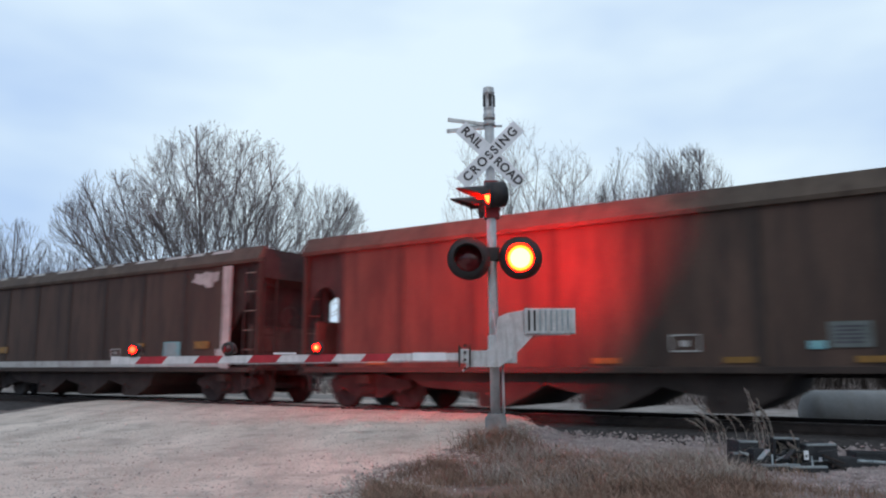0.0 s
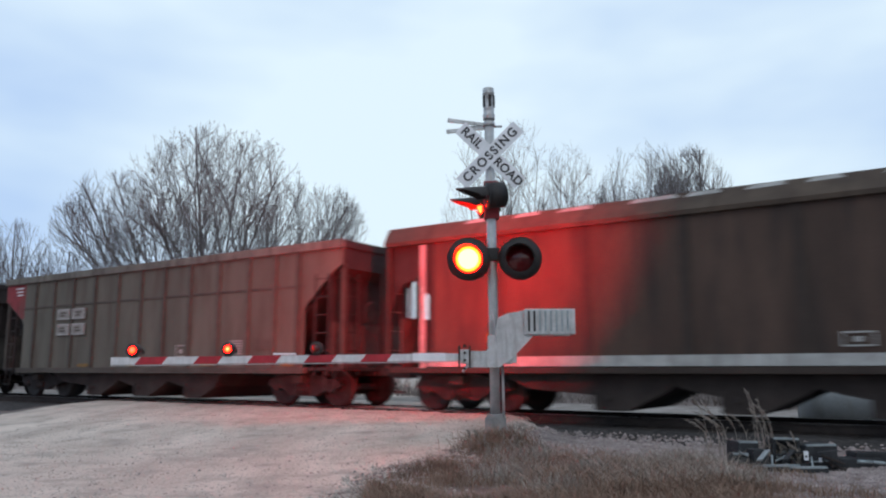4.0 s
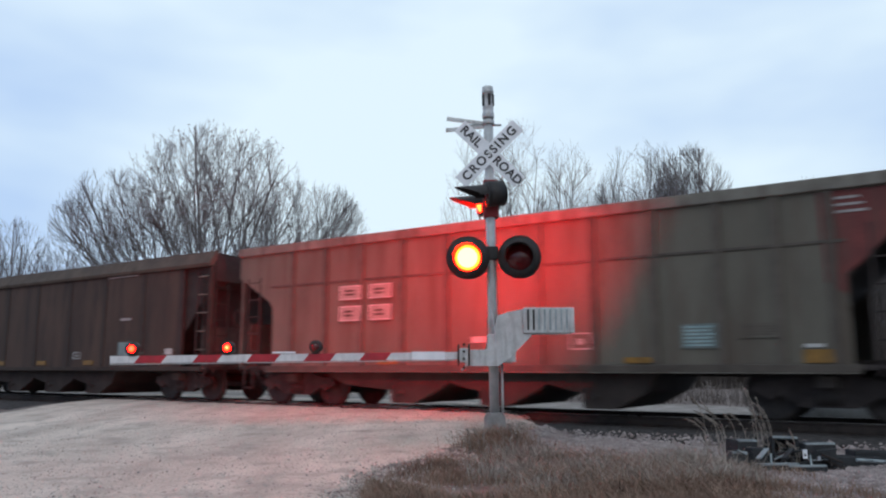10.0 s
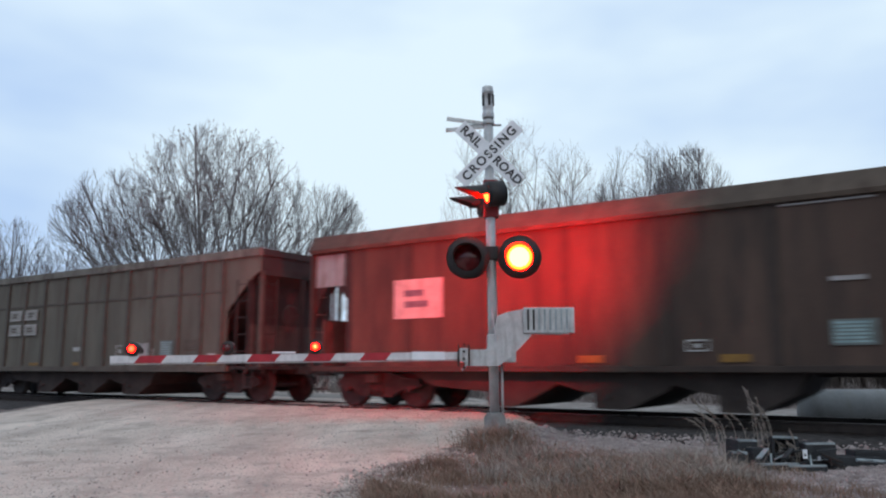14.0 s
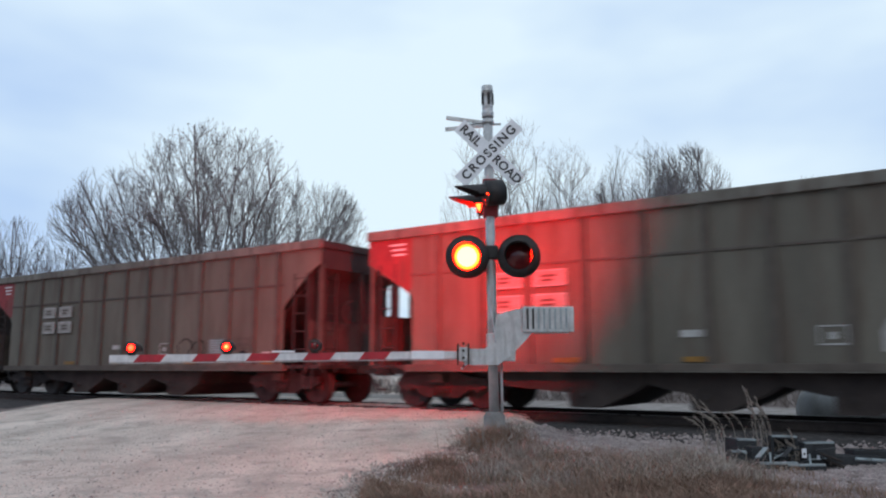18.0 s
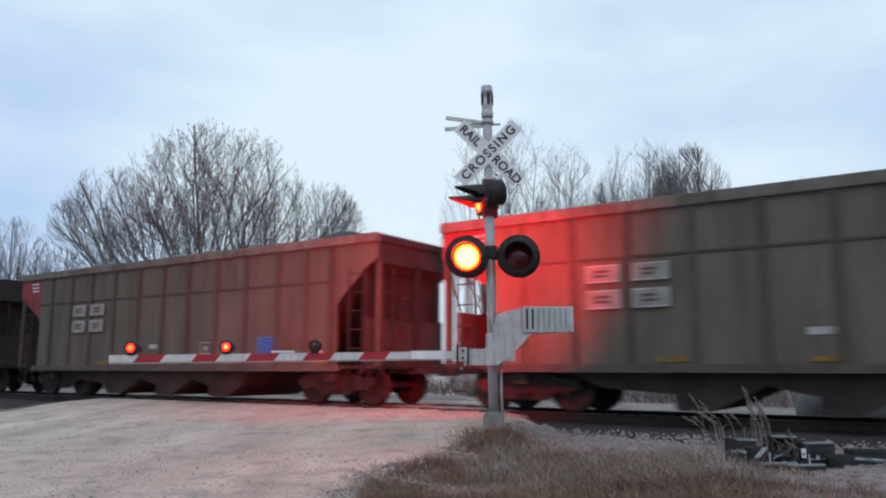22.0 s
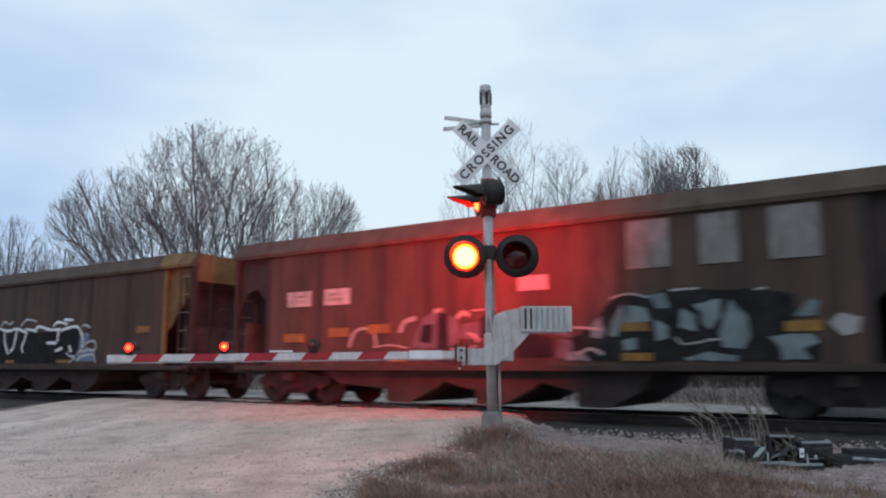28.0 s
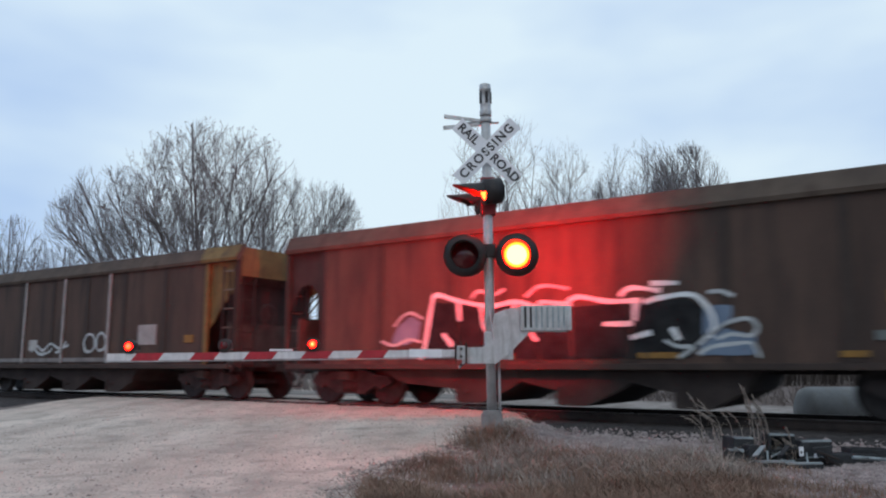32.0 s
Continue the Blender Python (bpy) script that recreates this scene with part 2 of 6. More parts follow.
# Yellow core to red rim: the lamps' halo is coloured into the lens bands.
M_LIT_CORE = glow("lit_lamp_core", (1.0, 0.014, 0.0055), 150.0)
M_LIT_MID = glow("lit_lamp_middle", (1.0, 0.0085, 0.0006), 120.0)
M_LIT_RIM = glow("lit_lamp_rim", (1.0, 0.00012, 0.00003), 800.0)
# Unseen rear caps, added to put a red glow on the train.
M_ADDED_REAR = glow("added_rear_glow", (1.0, 0.001, 0.003), 2900.0)
M_ADDED_GATE_REAR = glow("added_gate_rear_glow", (1.0, 0.001, 0.003), 10000.0)
M_ADDED_TIP_REAR = glow("added_tip_rear_glow", (1.0, 0.002, 0.006), 4500.0)
M_LIT_SIDE = glow("lit_side_lamp", (1.0, 0.004, 0.0006), 250.0)
M_LIT_SMALL = glow("lit_gate_lamp", (1.0, 0.03, 0.008), 45.0)
M_LIT_GATE_RIM = glow("lit_gate_lamp_rim", (1.0, 0.0015, 0.0006), 30.0)
M_LIT_GATE_MID = glow("lit_gate_lamp_middle", (1.0, 0.008, 0.001), 40.0)
M_LIT_TIP = glow("lit_tip_lamp", (1.0, 0.012, 0.008), 30.0)

# ---- mesh helpers ----


def bm_box(bm, x0, x1, y0, y1, z0, z1, mi=0):
    v = [bm.verts.new(p) for p in ((x0, y0, z0), (x1, y0, z0), (x1, y1, z0), (x0, y1, z0), (x0, y0, z1), (x1, y0, z1), (x1, y1, z1), (x0, y1, z1))]
    for i in ((3, 2, 1, 0), (4, 5, 6, 7), (0, 1, 5, 4), (1, 2, 6, 5), (2, 3, 7, 6), (3, 0, 4, 7)):
        bm.faces.new([v[k] for k in i]).material_index = mi
    return bm


def box(x0, x1, y0, y1, z0, z1, bevel=0.0):
    bm = bm_box(bmesh.new(), x0, x1, y0, y1, z0, z1)
    if bevel:
        bmesh.ops.bevel(bm, geom=list(bm.edges), offset=bevel, segments=2, affect="EDGES", profile=0.7)
    return bm


def bm_tube(bm, a, b, r0, r1=None, n=8, caps=True, mi=0):
    a, b = Vector(a), Vector(b)
    r1 = r0 if r1 is None else r1
    q = (b - a).to_track_quat("Z", "Y")
    rings = []
    for p, r in ((a, r0), (b, r1)):
        rings.append([bm.verts.new(p + q @ Vector((r * math.cos(2 * math.pi * k / n), r * math.sin(2 * math.pi * k / n), 0))) for k in range(n)])
    for k in range(n):
        f = bm.faces.new((rings[0][k], rings[0][(k + 1) % n], rings[1][(k + 1) % n], rings[1][k]))
        f.material_index, f.smooth = mi, n > 6
    if caps:
        bm.faces.new(rings[0][::-1]).material_index = mi
        bm.faces.new(rings[1]).material_index = mi
    return bm


def tube(a, b, r0, r1=None, n=8):
    return bm_tube(bmesh.new(), a, b, r0, r1, n)


def bm_prism(bm, outline, y0, y1, mi=0):
    """An outline in x and z, made solid between y0 and y1."""
    a = [bm.verts.new((x, y0, z)) for x, z in outline]
    b = [bm.verts.new((x, y1, z)) for x, z in outline]
    n = len(outline)
    fs = [bm.faces.new(a), bm.faces.new(b[::-1])]
    for k in range(n):
        fs.append(bm.faces.new((a[(k + 1) % n], a[k], b[k], b[(k + 1) % n])))
    for f in fs:
        f.material_index = mi
    bmesh.ops.recalc_face_normals(bm, faces=fs)
    return bm


def prism(outline, y0, y1):
    return bm_prism(bmesh.new(), outline, y0, y1)


def lathe(profile, n=24, mats=None):
    """Turns a profile of (radius, y) round the y axis."""
    bm = bmesh.new()
    rings = []
    for r, y in profile:
        if r < 1e-5:
            rings.append([bm.verts.new((0, y, 0))])
        else:
            rings.append([bm.verts.new((r * math.cos(2 * math.pi * k / n), y, r * math.sin(2 * math.pi * k / n))) for k in range(n)])
    for j, (p, q) in enumerate(zip(rings, rings[1:])):
        for k in range(n):
            k2 = (k + 1) % n
            if len(p) == 1 and len(q) == 1:
                continue
            vs = (p[0], q[k], q[k2]) if len(p) == 1 else (p[k], q[0], p[k2]) if len(q) == 1 else (p[k], q[k], q[k2], p[k2])
            f = bm.faces.new(vs)
            f.smooth = True
            if mats:
                f.material_index = mats[j]
    bmesh.ops.recalc_face_normals(bm, faces=list(bm.faces))
    return bm


def part(name, bm, material, parent=None, label="", at=None):
    """Links a bmesh as one mesh object under a thing or a part."""
    me = bpy.data.meshes.new(name)
    bm.to_mesh(me)
    bm.free()
    for m in material if isinstance(material, (list, tuple)) else [material]:
        me.materials.append(m)
    ob = new(name, me)
    if parent:
        ob.parent = parent
    if at is not None:
        ob.matrix_basis = at
    return tagged(ob, label)


def share(name, mesh_ob, parent, at):
    """Another object on the same mesh."""
    ob = new(name, mesh_ob.data)
    ob.parent = parent
    ob.matrix_basis = at
    return ob


def thing(name, label, category, group="", kind="", at=None):
    ob = new(name)
    ob.empty_display_size = 0.2
    if at is not None:
        ob.matrix_basis = at
    return tagged(ob, label, category, group, kind)


def raw_mesh(name, verts, faces, material, smooth=False):
    me = bpy.data.meshes.new(name)
    me.from_pydata(verts, [], faces)
    for m in material if isinstance(material, (list, tuple)) else [material]:
        me.materials.append(m)
    if smooth:
        me.polygons.foreach_set("use_smooth", [True] * len(me.polygons))
    return me

# ---- ground, road and track ----


def smooth(a, b, x):
    t = min(1.0, max(0.0, (x - a) / (b - a)))
    return t * t * (3 - 2 * t)


def off_track(x, y):
    return x * ACROSS.x + y * ACROSS.y - TRACK


def road_edge(y):
    """The road's ragged right edge: it widens towards the crossing."""
    return -0.8 + 1.3 * smooth(8.2, 11.2, y) + 1.2 * smooth(10.8, 15, y) - 0.8 * smooth(19, 30, y) + 2.4 * (1 - smooth(0, 6.5, y))


ROAD_LEFT = -10.5


def height(x, y):
    d = off_track(x, y)
    base = -0.33 + 0.05 * noise.noise(Vector((x * 0.35, y * 0.35, 0))) + 0.015 * noise.noise(Vector((x * 2.1, y * 2.1, 3)))
    base += 0.22 * math.exp(-((x - 0.78) ** 2 + (y - 11.2) ** 2) / 1.6)
    if d > 4:
        base += 0.25 * smooth(4, 16, d)
    crown = -0.035 - 0.30 * smooth(2.0, 10.0, abs(d)) * (1 if d < 0 else 0.4)
    crown += 0.012 * noise.noise(Vector((x * 0.8, y * 0.8, 5))) + 0.02 * noise.noise(Vector((x * 1.3, y * 0.25, 8))) * smooth(2.2, 4, abs(d))
    rf = 1 - smooth(road_edge(y) - 0.4, road_edge(y) + 0.9, x)
    rf *= smooth(ROAD_LEFT - 1.5, ROAD_LEFT + 0.2, x)
    return base + (crown - base) * rf


def graded(lo, hi, near_lo, near_hi, fine, grow_by=1.35):
    out = list(np.arange(near_lo, near_hi + 1e-6, fine))
    step, v = fine, near_lo
    while v > lo:
        step *= grow_by
        v -= step
        out.insert(0, v)
    step, v = fine, near_hi
    while v < hi:
        step *= grow_by
        v += step
        out.append(v)
    return out


def sheet(xs, ys, zf):
    verts = [(x, y, zf(x, y)) for y in ys for x in xs]
    w = len(xs)
    faces = [(j * w + i, j * w + i + 1, (j + 1) * w + i + 1, (j + 1) * w + i) for j in range(len(ys) - 1) for i in range(w - 1)]
    return verts, faces


def under_track(x, y):
    """The ground is kept below the ballast bed."""
    return height(x, y) - 0.25 * (1 - smooth(1.6, 3.2, abs(off_track(x, y))))


xs = graded(-1800, 1800, -14, 12, 0.25)
ys = graded(-400, 2500, 4, 26, 0.25)
ground = new("ground", raw_mesh("ground", *sheet(xs, ys, under_track), M_SOIL, True))
tagged(ground, "dead winter turf and bare soil", "ground", kind="structure")


def road_strip(name, y0, y1, d_keep, label):
    """Gravel from the left edge to the ragged right edge; it stops d_keep from the middle of the track."""
    verts, faces = [], []
    n = 64
    rows = list(np.arange(y0, 0, 0.5)) + list(np.arange(max(y0, 0), min(y1, 16), 0.1)) + list(np.arange(16, y1, 0.4))
    for y in rows:
        right = road_edge(y) + 0.35 * noise.noise(Vector((y * 0.9, 2, 0))) + 0.16 * noise.noise(Vector((y * 4.0, 7, 0))) + 0.1 * noise.noise(Vector((y * 11.0, 3, 0)))
        for i in range(n):
            x = ROAD_LEFT + (right - ROAD_LEFT) * i / (n - 1)
            edge = min(i, n - 1 - i) / 3.0
            verts.append((x, y, height(x, y) + (0.018 if edge >= 1 else -0.02 + 0.038 * edge)))
    for j in range(len(rows) - 1):
        for i in range(n - 1):
            q = (j * n + i, j * n + i + 1, (j + 1) * n + i + 1, (j + 1) * n + i)
            if all(d_keep(off_track(verts[k][0], verts[k][1])) for k in q):
                faces.append(q)
    ob = new(name, raw_mesh(name, verts, faces, M_GRAVEL, True))
    return tagged(ob, label, "road", kind="structure")


road_strip("road", -40, 34, lambda d: d < -0.95, "pale packed gravel road rising to the crossing")
road_strip("road_beyond", 10, 90, lambda d: d > 0.95, "pale gravel road beyond the railway")
road_strip("crossing_surface", 8, 34, lambda d: -0.6 < d < 0.6, "gravel packed between the rails of the crossing")

# light gravel lot along the far side of the track
verts, faces = [], []
ss = np.arange(-90, 60, 1.0)
ds = [2.6, 3.2, 4.2, 5.4, 6.6, 7.6, 8.4, 9.2]
for s in ss:
    for k, d in enumerate(ds):
        dd = d + (0.7 * k / len(ds) * noise.noise(Vector((s * 0.5, 9, 0))))
        p = ACROSS * (TRACK + dd) + ALONG * float(s)
        verts.append((p.x, p.y, under_track(p.x, p.y) + (0.03 if 0 < k < len(ds) - 1 else -0.02)))
n = len(ds)
faces = [(i * n + k, i * n + k + 1, (i + 1) * n + k + 1, (i + 1) * n + k) for i in range(len(ss) - 1) for k in range(n - 1)]
lot = new("gravel_lot", raw_mesh("gravel_lot", verts, [f[::-1] for f in faces], M_LOT, True))
tagged(lot, "pale gravel strip along the far side of the railway", "ground", kind="structure")

# ballast bed, in the track's own frame
verts, faces = [], []
prof = [(-3.0, -0.52), (-2.3, -0.36), (-1.75, -0.19), (-1.4, -0.17), (0, -0.19), (1.4, -0.17), (1.75, -0.19), (2.5, -0.36), (3.4, -0.5)]
ss = list(np.arange(-34, 8, 0.3))
ss = [-300, -150, -80, -50] + ss + [20, 60, 150, 300]
for s in ss:
    for d, z in prof:
        verts.append((s, d + 0.08 * noise.noise(Vector((s, d, 1))), z + 0.035 * noise.noise(Vector((s * 1.7, d * 1.7, 4)))))
n = len(prof)
faces = [(i * n + k + 1, i * n + k, (i + 1) * n + k, (i + 1) * n + k + 1) for i in range(len(ss) - 1) for k in range(n - 1)]
bed = new("track_bed", raw_mesh("track_bed", verts, [f[::-1] for f in faces], M_SHADED_BALLAST, True))
bed.matrix_basis = track_pose(0)
tagged(bed, "crushed stone ballast, coloured dark with the train's shade", "track bed", kind="structure")

# rails
RAIL_SHAPE = [(-0.075, -0.18), (0.075, -0.18), (0.075, -0.168), (0.012, -0.15), (0.01, -0.045), (0.036, -0.035), (0.036, -0.008), (0.028, 0), (-0.028, 0),
              (-0.036, -0.008), (-0.036, -0.035), (-0.01, -0.045), (-0.012, -0.15), (-0.075, -0.168)]


def rail(side):
    bm = bmesh.new()
    a = [bm.verts.new((-300, side * 0.753 + y, z)) for y, z in RAIL_SHAPE]
    b = [bm.verts.new((300, side * 0.753 + y, z)) for y, z in RAIL_SHAPE]
    n = len(a)
    for k in range(n):
        f = bm.faces.new((a[k], a[(k + 1) % n], b[(k + 1) % n], b[k]))
        f.material_index = 1 if k in (6, 7, 8) else 0
    ob = part("rail", bm, [M_RAIL, M_RAILTOP], railway)
    return ob


railway = thing("railway_track", "single railway track with rusty rails on dark wooden ties", "railway track", kind="structure", at=track_pose(0))
rail(-1)
rail(1)
tie_mesh = part("tie", box(-0.115, 0.115, -1.3, 1.3, -0.36, -0.182, 0.012), M_TIE, railway, at=pose(-33, 0, 0))
for k in range(1, 76):
    share("tie", tie_mesh, railway, pose(-33 + 0.54 * k, random.uniform(-0.03, 0.03), random.uniform(-0.006, 0.004), 0, 0, random.uniform(-1.2, 1.2)))
plate_mesh = part("tie_plate", box(-0.09, 0.09, -0.18, 0.18, -0.184, -0.166), M_RAIL, railway, at=pose(-33, -0.753, 0))
for k in range(1, 76):
    share("tie_plate", plate_mesh, railway, pose(-33 + 0.54 * k, -0.753, 0))

# ---- freight train ----
BODY = 15.0
POCKETS = (5.1, 7.37, 9.6)  # middles of the three discharge chutes along a car
RIBS = [1.9, 2.97, 4.05, 5.2, 6.35, 7.45, 8.5, 9.6, 10.75, 11.87, 12.8, 13.6]


def truck(car, x, wheels):
    """A two-axle truck: cast side frames, bolster, springs and two wheelsets."""
    bm = box(-0.14, 0.14, -1.1, 1.1, 0.42, 0.68, 0.02)
    tr = part("truck", bm, M_UNDER, car, "black cast steel freight truck", at=pose(x, 0, 0))
    shape = [(-1.2, 0.5), (-1.13, 0.64), (-0.75, 0.66), (-0.35, 0.78), (0.35, 0.78), (0.75, 0.66), (1.13, 0.64), (1.2, 0.5), (1.05, 0.42), (0.78, 0.45), (0.42, 0.24),
             (-0.42, 0.24), (-0.78, 0.45), (-1.05, 0.42)]
    for y in (-1.06, 0.94):
        part("side_frame", prism(shape, y, y + 0.12), M_UNDER, tr)
    part("bolster_end", box(-0.16, 0.16, -1.3, -1.1, 0.56, 0.74, 0.015), M_APRON, tr, "dusty bolster end")
    for sx in (-0.14, 0.0, 0.14):
        part("spring", tube((sx, -1.1, 0.28), (sx, -1.1, 0.5), 0.055, n=8), M_WHEEL, tr)
    for ax in (-0.89, 0.89):
        prof = [(0, -0.86), (0.075, -0.86), (0.085, -0.82), (0.17, -0.81), (0.34, -0.765), (0.40, -0.80), (0.452, -0.80), (0.457, -0.70), (0.485, -0.69), (0.48, -0.66), (0.30, -0.69), (0.09, -0.68),
                (0.08, -0.5), (0.08, 0.5), (0.09, 0.68), (0.30, 0.69), (0.48, 0.66), (0.485, 0.69), (0.457, 0.70), (0.452, 0.80), (0.40, 0.80), (0.34, 0.765), (0.17, 0.81), (0.085, 0.82), (0.075, 0.86), (0, 0.86)]
        bm = lathe(prof, 20)
        for k in range(3):
            a = 2.094 * k
            bm_box(bm, 0.05 * math.cos(a) - 0.012, 0.05 * math.cos(a) + 0.012, -0.885, -0.86, 0.05 * math.sin(a) - 0.012, 0.05 * math.sin(a) + 0.012)
        wheels.append(part("wheelset", bm, M_WHEEL, tr, at=pose(ax, 0, 0.457)))
        for y in (-1.02, 1.02):
            part("bearing_cap", tube((ax, y - 0.07, 0.457), (ax, y + 0.07, 0.457), 0.105, n=12), M_UNDER, tr)


def ladder(car, x, y, along, material, z0=0.75, z1=3.1, rungs=6, rung_mat=None):
    """A ladder of two stiles and round rungs; along: True if it lies in the car's side, else across its end."""
    w = 0.42
    e = Vector((1, 0, 0)) if along else Vector((0, 1, 0))
    bm = bmesh.new()
    for k in (0, 1):
        p = Vector((x, y, 0)) + e * w * k
        bm_box(bm, p.x - 0.02, p.x + 0.02, p.y - 0.02, p.y + 0.02, z0, z1)
    lad = part("ladder", bm, material, car)
    for k in range(rungs):
        z = z0 + 0.12 + (z1 - z0 - 0.24) * k / (rungs - 1)
        a = Vector((x, y, z))
        part("rung", tube(a, a + e * w, 0.016, n=6), rung_mat or material, lad)


def underbody(car, pocket_mat, wheels):
    part("center_sill", box(0.1, BODY - 0.1, -0.2, 0.2, 0.72, 1.0, 0.01), M_UNDER, car)
    for x0, x1, cx in ((-0.78, 0.1, -0.78), (BODY - 0.1, BODY + 0.78, BODY + 0.78)):
        part("coupler", box(x0, x1, -0.09, 0.09, 0.72, 0.92, 0.02), M_UNDER, car)
        part("coupler_knuckle", box(cx - 0.14, cx + 0.14, -0.17, 0.17, 0.68, 0.96, 0.05), M_UNDER, car)
        sx = 1 if cx > 5 else -1
        hose = bmesh.new()
        pts = [Vector((cx - sx * 0.35 + sx * 0.3 * math.sin(k * 0.5), -0.32, 0.8 - 0.45 * math.sin(k * 0.5))) for k in range(5)]
        for p, q in zip(pts, pts[1:]):
            bm_tube(hose, p, q, 0.022, n=6)
        part("air_hose", hose, M_BLACK, car, "black rubber air hose")
        part("uncoupling_lever", tube((cx - sx * 0.62, -1.45, 0.98), (cx - sx * 0.3, -0.1, 0.98), 0.016, n=6), M_UNDER, car)
    for k, c in enumerate(POCKETS):
        left = [(2.9, 0.84), (2.9, 0.72), (3.4, 0.5)] if k == 0 else [(c - 1.13, 0.84), (c - 1.13, 0.58), (c - 0.7, 0.47)]
        right = [(c + 0.85, 0.44), (c + 1.05, 0.78), (BODY - 2.9, 0.8), (BODY - 2.9, 0.84)] if k == 2 else [(c + 0.95, 0.46), (c + 1.12, 0.58), (c + 1.12, 0.84)]
        out = left + [(c - 0.33, 0.4), (c - 0.33, 0.13), (c + 0.24, 0.13)] + right
        pk = part("hopper_pocket", prism(out, -1.32, 1.32), pocket_mat, car)
        part("pocket_door", box(c - 0.36, c - 0.3, -1.36, 1.36, 0.15, 0.5, 0.01), M_UNDER, pk)
        part("door_beam", tube((c - 0.1, -1.42, 0.36), (c - 0.1, 1.42, 0.36), 0.05, n=8), M_UNDER, pk)
    truck(car, 1.65, wheels)
    truck(car, BODY - 1.65, wheels)
    for x in (0.9, BODY - 0.9):
        part("end_platform", box(x - 0.85, x + 0.85, -1.5, 1.5, 0.84, 0.92, 0.01), M_UNDER, car)
    part("brake_reservoir", lathe([(0, -0.5), (0.12, -0.48), (0.19, -0.4), (0.19, 0.4), (0.12, 0.48), (0, 0.5)], 14), M_UNDER, car, at=pose(0.95, -0.4, 1.25, 0, 0, 90))
    bw = part("brake_wheel", lathe([(0.25, -0.015), (0.28, -0.015), (0.28, 0.015), (0.25, 0.015), (0.25, -0.015)], 20), M_UNDER, car, at=pose(BODY + 0.06, -0.55, 2.2, 0, 0, 90))
    for k in range(3):
        a = 2.094 * k
        part("spoke", tube((0, 0, 0), (0.26 * math.cos(a), 0, 0.26 * math.sin(a)), 0.012, n=6), M_UNDER, bw)
    for x in (0.25, BODY - 0.55):
        st = part("sill_step", box(x, x + 0.32, -1.56, -1.5, 0.38, 0.41, 0.006), M_UNDER, car)
        for k in (0, 0.29):
            part("step_hanger", box(x + k, x + k + 0.03, -1.54, -1.52, 0.41, 0.86), M_UNDER, st)


def slope_ends(car, material, inner=2.6):
    for sgn, x in ((1, 0.12), (-1, BODY - 0.12)):
        bm = bmesh.new()
        q = [(x, -1.4, 3.35), (x, 1.4, 3.35), (x + sgn * inner, 1.4, 0.95), (x + sgn * inner, -1.4, 0.95)]
        v = [bm.verts.new(p) for p in q] + [bm.verts.new((a - sgn * 0.05, b, c - 0.03)) for a, b, c in q]
        for i in ((0, 1, 2, 3), (7, 6, 5, 4), (0, 4, 5, 1), (1, 5, 6, 2), (2, 6, 7, 3), (3, 7, 4, 0)):
            bm.faces.new([v[k] for k in i])
        bmesh.ops.recalc_face_normals(bm, faces=list(bm.faces))
        part("slope_sheet", bm, material, car)


def end_aprons(car):
    for x in (0.36, BODY - 0.4):
        ap = part("end_apron", box(x, x + 0.04, -1.5, 1.5, 0.92, 1.95, 0.008), M_APRON, car)
        part("apron_rail", tube((x + 0.02, -1.5, 1.97), (x + 0.02, 1.5, 1.97), 0.025, n=6), M_UNDER, ap)
        if x > 5:
            # Dark sheet added to close off the front end bay.
            part("end_wall", box(x - 0.06, x - 0.02, -1.48, 1.48, 0.92, 3.3), M_END, car, "dark closed end wall")
        for y in (-1.2, 1.12):
            part("apron_stay", box(x - 0.01, x + 0.05, y, y + 0.08, 1.95, 3.2), M_END, ap)


def coal(car, lump):
    """A heaped load just below the rim."""
    nx, ny = 46, 9
    vs, fs = [], []
    for i in range(nx):
        for j in range(ny):
            x, y = 0.15 + (BODY - 0.3) * i / (nx - 1), -1.5 + 3.0 * j / (ny - 1)
            h = (1 - (y / 1.5) ** 2) * (0.12 + lump * max(0, noise.noise(Vector((x * 0.35, lump * 9, 2)))))
            h += (1 - (y / 1.5) ** 2) * lump * (0.2 * math.exp(-((x - 13.0) / 0.9) ** 2) + 0.1 * math.exp(-((x - 4.5) / 2.0) ** 2))
            vs.append((x, y, 3.62 + h + 0.03 * noise.noise(Vector((x * 3, y * 3, 1)))))
    fs = [(i * ny + j, (i + 1) * ny + j, (i + 1) * ny + j + 1, i * ny + j + 1) for i in range(nx - 1) for j in range(ny - 1)]
    ob = new("coal_load", raw_mesh("coal_load", vs, fs, M_COAL))
    ob.parent = car
    tagged(ob, "heaped black coal load")


